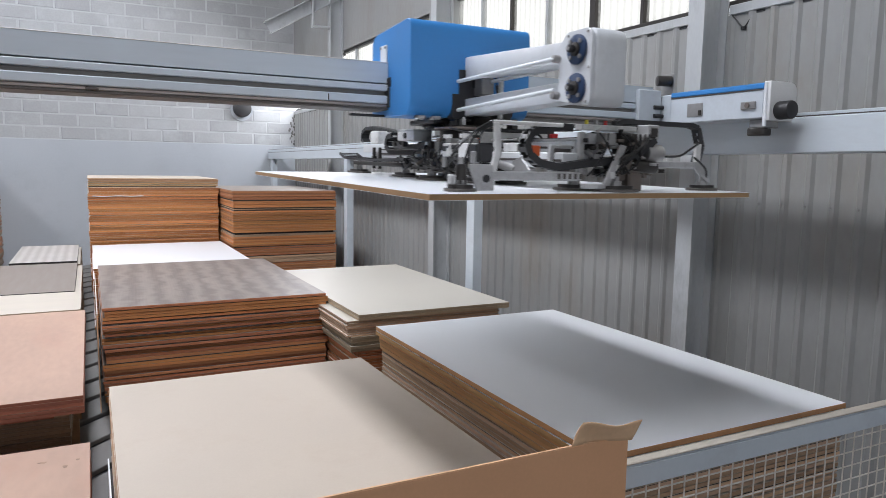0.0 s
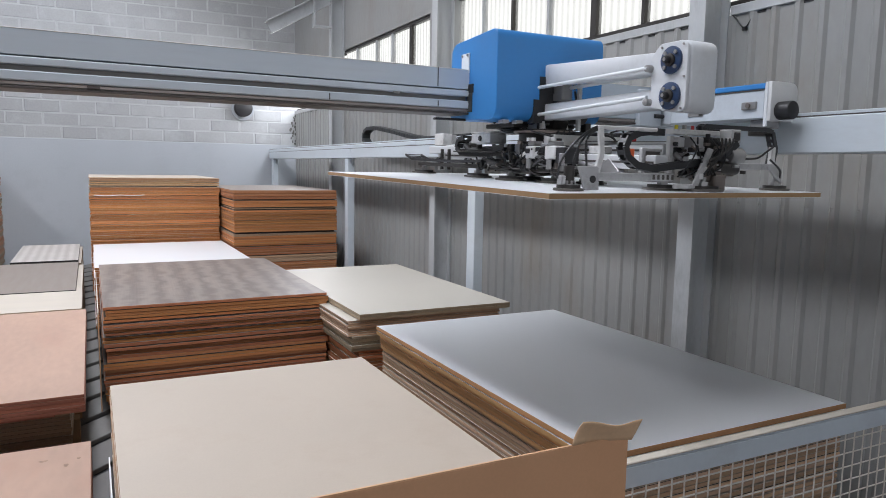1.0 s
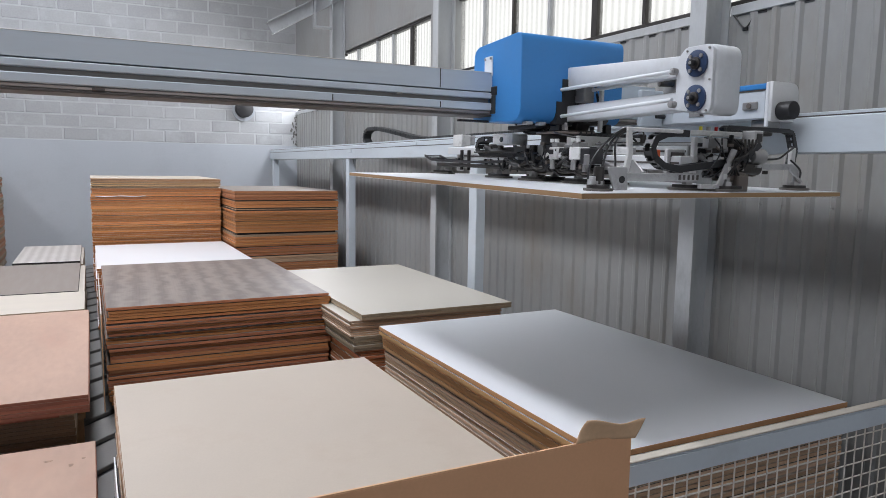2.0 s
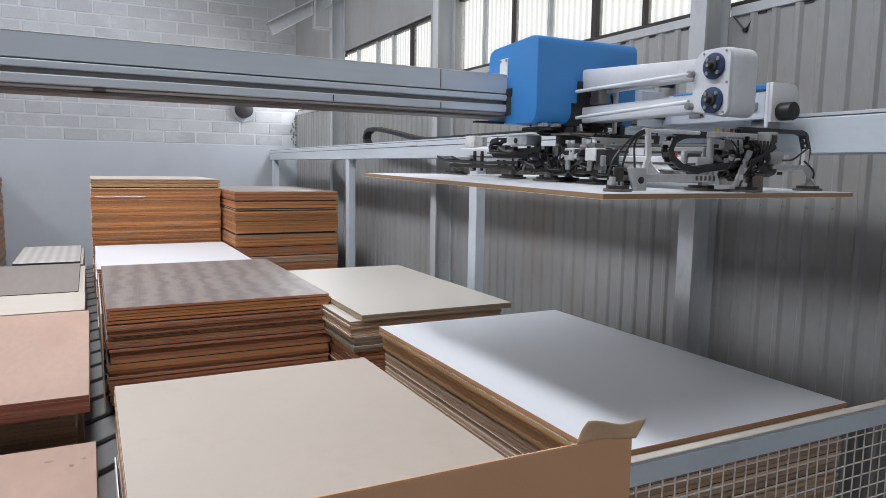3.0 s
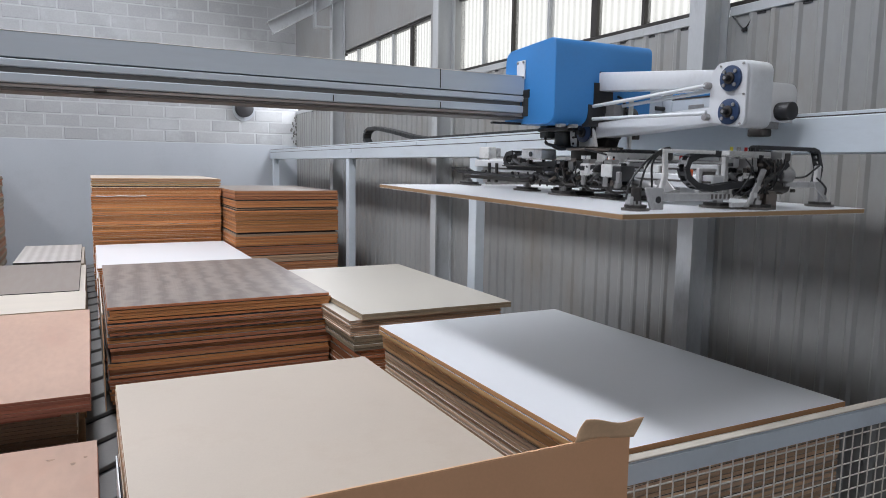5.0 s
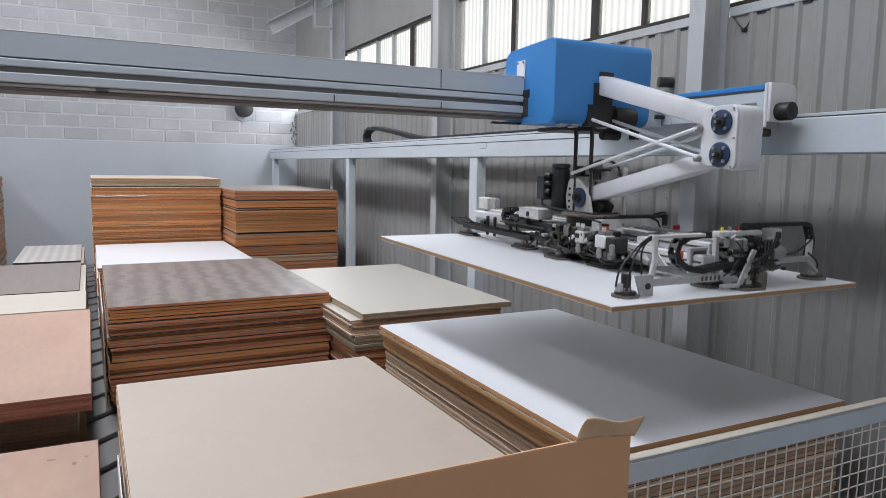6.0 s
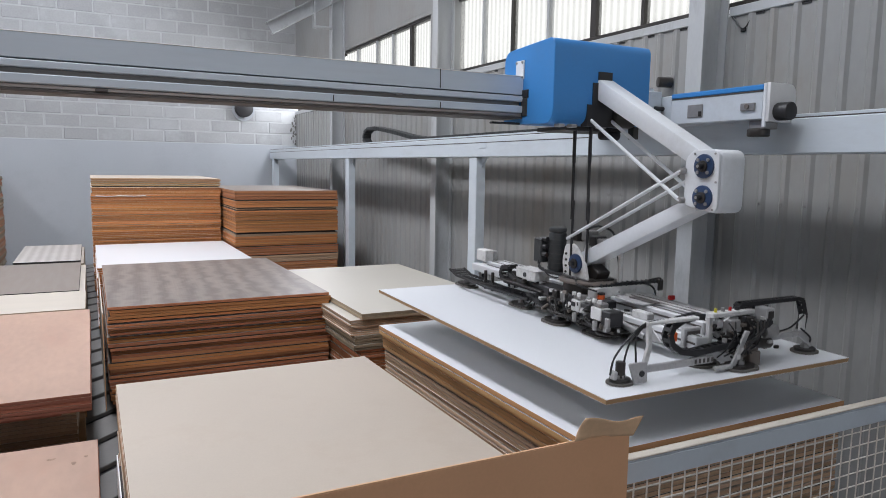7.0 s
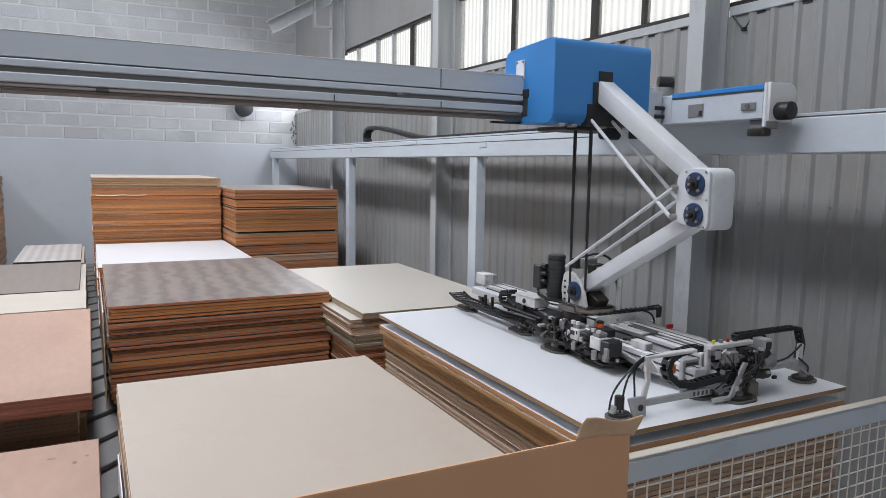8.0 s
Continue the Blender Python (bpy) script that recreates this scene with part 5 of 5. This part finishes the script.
part("top_edge", box((-1.2, 1.2855, 1.04), (1.2, 1.2915, 1.0425), 0.0005), TANEDGE, guard_board)

GY = 1.4
guard = thing("mesh_guard", "pale grey steel guard frame with welded wire mesh", "guard fence")
part("top_rail", box((-1.0, GY, 0.823), (3.0, GY + 0.03, 0.893), 0.004), RAILPAINT, guard)
part("rail_cap", box((-1.0, GY - 0.004, 0.894), (3.0, GY + 0.03, 0.9), 0.002), DUST, guard, "dusty beige top of the rail")
part("rail_face", box((-1.0, GY - 0.004, 0.826), (3.0, GY, 0.888), 0.002), RAILPAINT, guard)
part("bottom_rail", box((-1.0, GY, 0.1), (3.0, GY + 0.05, 0.15), 0.004), RAILPAINT, guard)
for x_ in (-0.95, 2.92):
    part("post", box((x_, GY, 0), (x_ + 0.05, GY + 0.05, 0.822), 0.004), RAILPAINT, guard)
x_ = 1.0
wire_v = mesh_of("wire", cyl((0, 0, 0.15), (0, 0, 0.823), 0.0027, 6), WIRE)
while x_ < 2.92:
    w_ = new("wire", wire_v)
    w_.parent, w_.location = guard, (x_, GY + 0.02, 0)
    x_ += 0.05
wire_h = mesh_of("wire", cyl((0.95, 0, 0), (2.92, 0, 0), 0.0027, 6), WIRE)
for k_ in range(13):
    w_ = new("wire", wire_h)
    w_.parent, w_.location = guard, (0, GY + 0.024, 0.19 + 0.05 * k_)

# torn paper flap on the corner of the upright sheet
bm_ = bmesh.new()
nx_, nz_ = 14, 6
grid_ = []
for i_ in range(nx_ + 1):
    u_ = i_ / nx_
    row_ = []
    for j_ in range(nz_ + 1):
        v_ = j_ / nz_
        low_ = 1.032 + 0.012 * (1 - u_)
        top_ = 1.1 - 0.006 * math.sin(math.pi * u_ * 0.9) - 0.016 * u_ + 0.003 * math.sin(9 * u_)
        row_.append(bm_.verts.new((1.022 + 0.18 * u_ + v_ * (0.028 - 0.004 * u_), 1.282 - 0.012 * v_ * v_ + 0.008 * math.sin(4 * u_ + 2 * v_), low_ * (1 - v_) + top_ * v_)))
    grid_.append(row_)
for i_ in range(nx_):
    for j_ in range(nz_):
        bm_.faces.new((grid_[i_][j_], grid_[i_ + 1][j_], grid_[i_ + 1][j_ + 1], grid_[i_][j_ + 1]))
flap = tagged(new("paper_flap", mesh_of("paper_flap", bm_, CARDB)), "torn brown paper flap on the corner of the hardboard", "paper")
so_ = flap.modifiers.new("thickness", "SOLIDIFY")
so_.thickness = 0.0015

# ---------------------------------------------------------------- skewed slats on the floor between the stacks
slats = structure("slat_base", box((-0.4, 2.0, 0.002), (0.4, 12.6, 0.012)), BLACK, "dark bed under the skewed floor slats", "floor")
slat_me = mesh_of("slat", box((-0.6, -0.125, 0), (0.6, 0.125, 0.03), 0.004), SLATM)
for k_ in range(24):
    s_ = new("slat", slat_me)
    s_.parent = slats
    s_.location, s_.rotation_euler = (0.02, 2.0 + k_ * 0.45, 0.013), (0, 0, radians(45))

# ---------------------------------------------------------------- blocks of the back wall
row_ = 0
shapes_ = [mesh_of("block", box((-0.25 + a_, 0, b_), (0.25 - c_, 0.03, 0.2 - d_), 0.005), BLOCK, smooth=False) for a_, b_, c_, d_ in ((0.01, 0.008, 0.012, 0.01), (0.016, 0.01, 0.01, 0.012), (0.008, 0.007, 0.009, 0.008), (0.018, 0.01, 0.014, 0.014))]
z_ = 2.042
while z_ < 5.0:
    x_ = -2.6 + (0.25 if row_ % 2 else 0.0)
    while x_ < 3.5:
        if x_ + 0.25 < WALL_X + 0.1:
            b_ = new("block", shapes_[R.randrange(4)])
            b_.parent = wall_back
            b_.location = (x_, BACK_Y + R.uniform(-0.001, 0.004), z_)
        x_ += 0.5
    z_ += 0.2
    row_ += 1
# dark damp spots low in the corner of the block wall
for k_ in range(26):
    c_ = Vector((WALL_X - 0.012 - 0.1 * R.random() ** 2, BACK_Y - 0.0035, R.uniform(2.06, 2.6)))
    w_, h_ = R.uniform(0.008, 0.022), R.uniform(0.012, 0.045)
    o_ = [(c_.x + w_ * R.uniform(0.5, 1) * math.cos(2 * math.pi * q_ / 9), c_.z + h_ * R.uniform(0.5, 1) * math.sin(2 * math.pi * q_ / 9)) for q_ in range(9)]
    part("damp_spot", prism(o_, "y", BACK_Y - 0.004 - 0.0002 * k_, BACK_Y + 0.003), DAMP, wall_back)


# ---------------------------------------------------------------- motion
TROLLEY_X = [(0, 1.478), (0.25, 1.61), (0.5, 1.721), (0.75, 1.808), (1.0, 1.876), (1.25, 1.917), (1.5, 1.946), (2.0, 1.988), (2.5, 2.029), (3.0, 2.07), (3.25, 2.103), (3.5, 2.13), (4.0, 2.153), (4.5, 2.168), (5.0, 2.17), (6.0, 2.167), (8.0, 2.165)]
DROP = [(0, 0.0), (4.6, 0.0), (4.7, 0.01), (4.8, 0.024), (5.0, 0.066), (5.2, 0.119), (5.4, 0.179), (5.6, 0.243), (5.8, 0.308), (6.0, 0.374), (6.5, 0.537), (7.0, 0.695), (7.25, 0.757), (7.5, 0.802), (7.75, 0.827), (8.0, 0.836)]
YAW = [(0, 1.0), (4.5, 1.0), (5.0, 0.75), (5.5, 0.3), (6.0, 0.0), (8.0, 0.0)]      # the load swings in line as it goes down
FACE0 = 1.644      # the carried panel's upper face before it goes down
SAG = [(0, 1.0), (6.6, 1.0), (7.0, 0.9), (7.4, 0.55), (7.7, 0.3), (8.0, 0.2)]


def along(table, t):
    """Value between the rows of a table, smooth through them."""
    ts, vs = [a for a, _ in table], [b for _, b in table]
    i = max(0, min(len(ts) - 2, sum(1 for a in ts if a <= t) - 1))

    def slope(k):
        if k == 0 or k == len(ts) - 1:
            return 0.0 if k else (vs[1] - vs[0]) / (ts[1] - ts[0])
        return (vs[k + 1] - vs[k - 1]) / (ts[k + 1] - ts[k - 1])
    h = ts[i + 1] - ts[i]
    u = min(max((t - ts[i]) / h, 0), 1)
    return (vs[i] * (1 + 2 * u) * (1 - u) ** 2 + vs[i + 1] * u * u * (3 - 2 * u) + h * slope(i) * u * (1 - u) ** 2 - h * slope(i + 1) * u * u * (1 - u))


def motions():
    times = [k * 0.1 for k in range(81)]
    walk(trolley, [(t, pose(along(TROLLEY_X, t), 0, 0)) for t in times])
    walk(gripper, [(t, pose(along(TROLLEY_X, t) + 0.012 * along(YAW, t), PY, FACE0 - along(DROP, t), along(SAG, t), 0, along(YAW, t))) for t in times])
    walk(panel, [(t, pose(along(TROLLEY_X, t) + 0.008 * along(YAW, t), PY, FACE0 - 0.0195 - along(DROP, t), along(SAG, t), 0, along(YAW, t))) for t in times])
    up, low, box_rows, rod_rows, rod2_rows = [], [], [], [], []
    for t in times:
        d = along(DROP, t)
        a = math.asin((0.039 + d * 0.51) / ARM)
        ey, ez = TY - ARM * math.cos(a), TZ - ARM * math.sin(a)
        pz = FACE0 - d + 0.302
        b = math.asin(max(-0.2, min(0.9, (ez - LINK - pz) / (ARM - 0.01))))
        up.append((t, pose(0, TY, TZ, math.degrees(a))))
        low.append((t, pose(0, ey, ez - LINK, -math.degrees(b))))
        box_rows.append((t, pose(0, ey, ez)))
        a2 = math.degrees(math.atan2(1.92 - (ez - 0.135), 2.58 - (ey + 0.1)))
        rod_rows.append((t, pose(0, 2.58 + 0.03, 1.935, a2)))
        b2 = math.degrees(math.atan2(ez - 0.018 - (pz + 0.105), TY + 0.07 - (ey + 0.1)))
        rod2_rows.append((t, pose(0, ey + 0.1, ez - 0.018, -b2)))
    walk(upper_arm, up)
    walk(lower_arm, low)
    walk(elbow, box_rows)
    for ob, kind in rods:
        walk(ob, rod_rows if kind > 0 else rod2_rows)
    for ob, share in belts:
        walk(ob, [(t, pose(0, 0, 1.95 - max(0, along(DROP, t) - 0.15) * share)) for t in times])


motions()
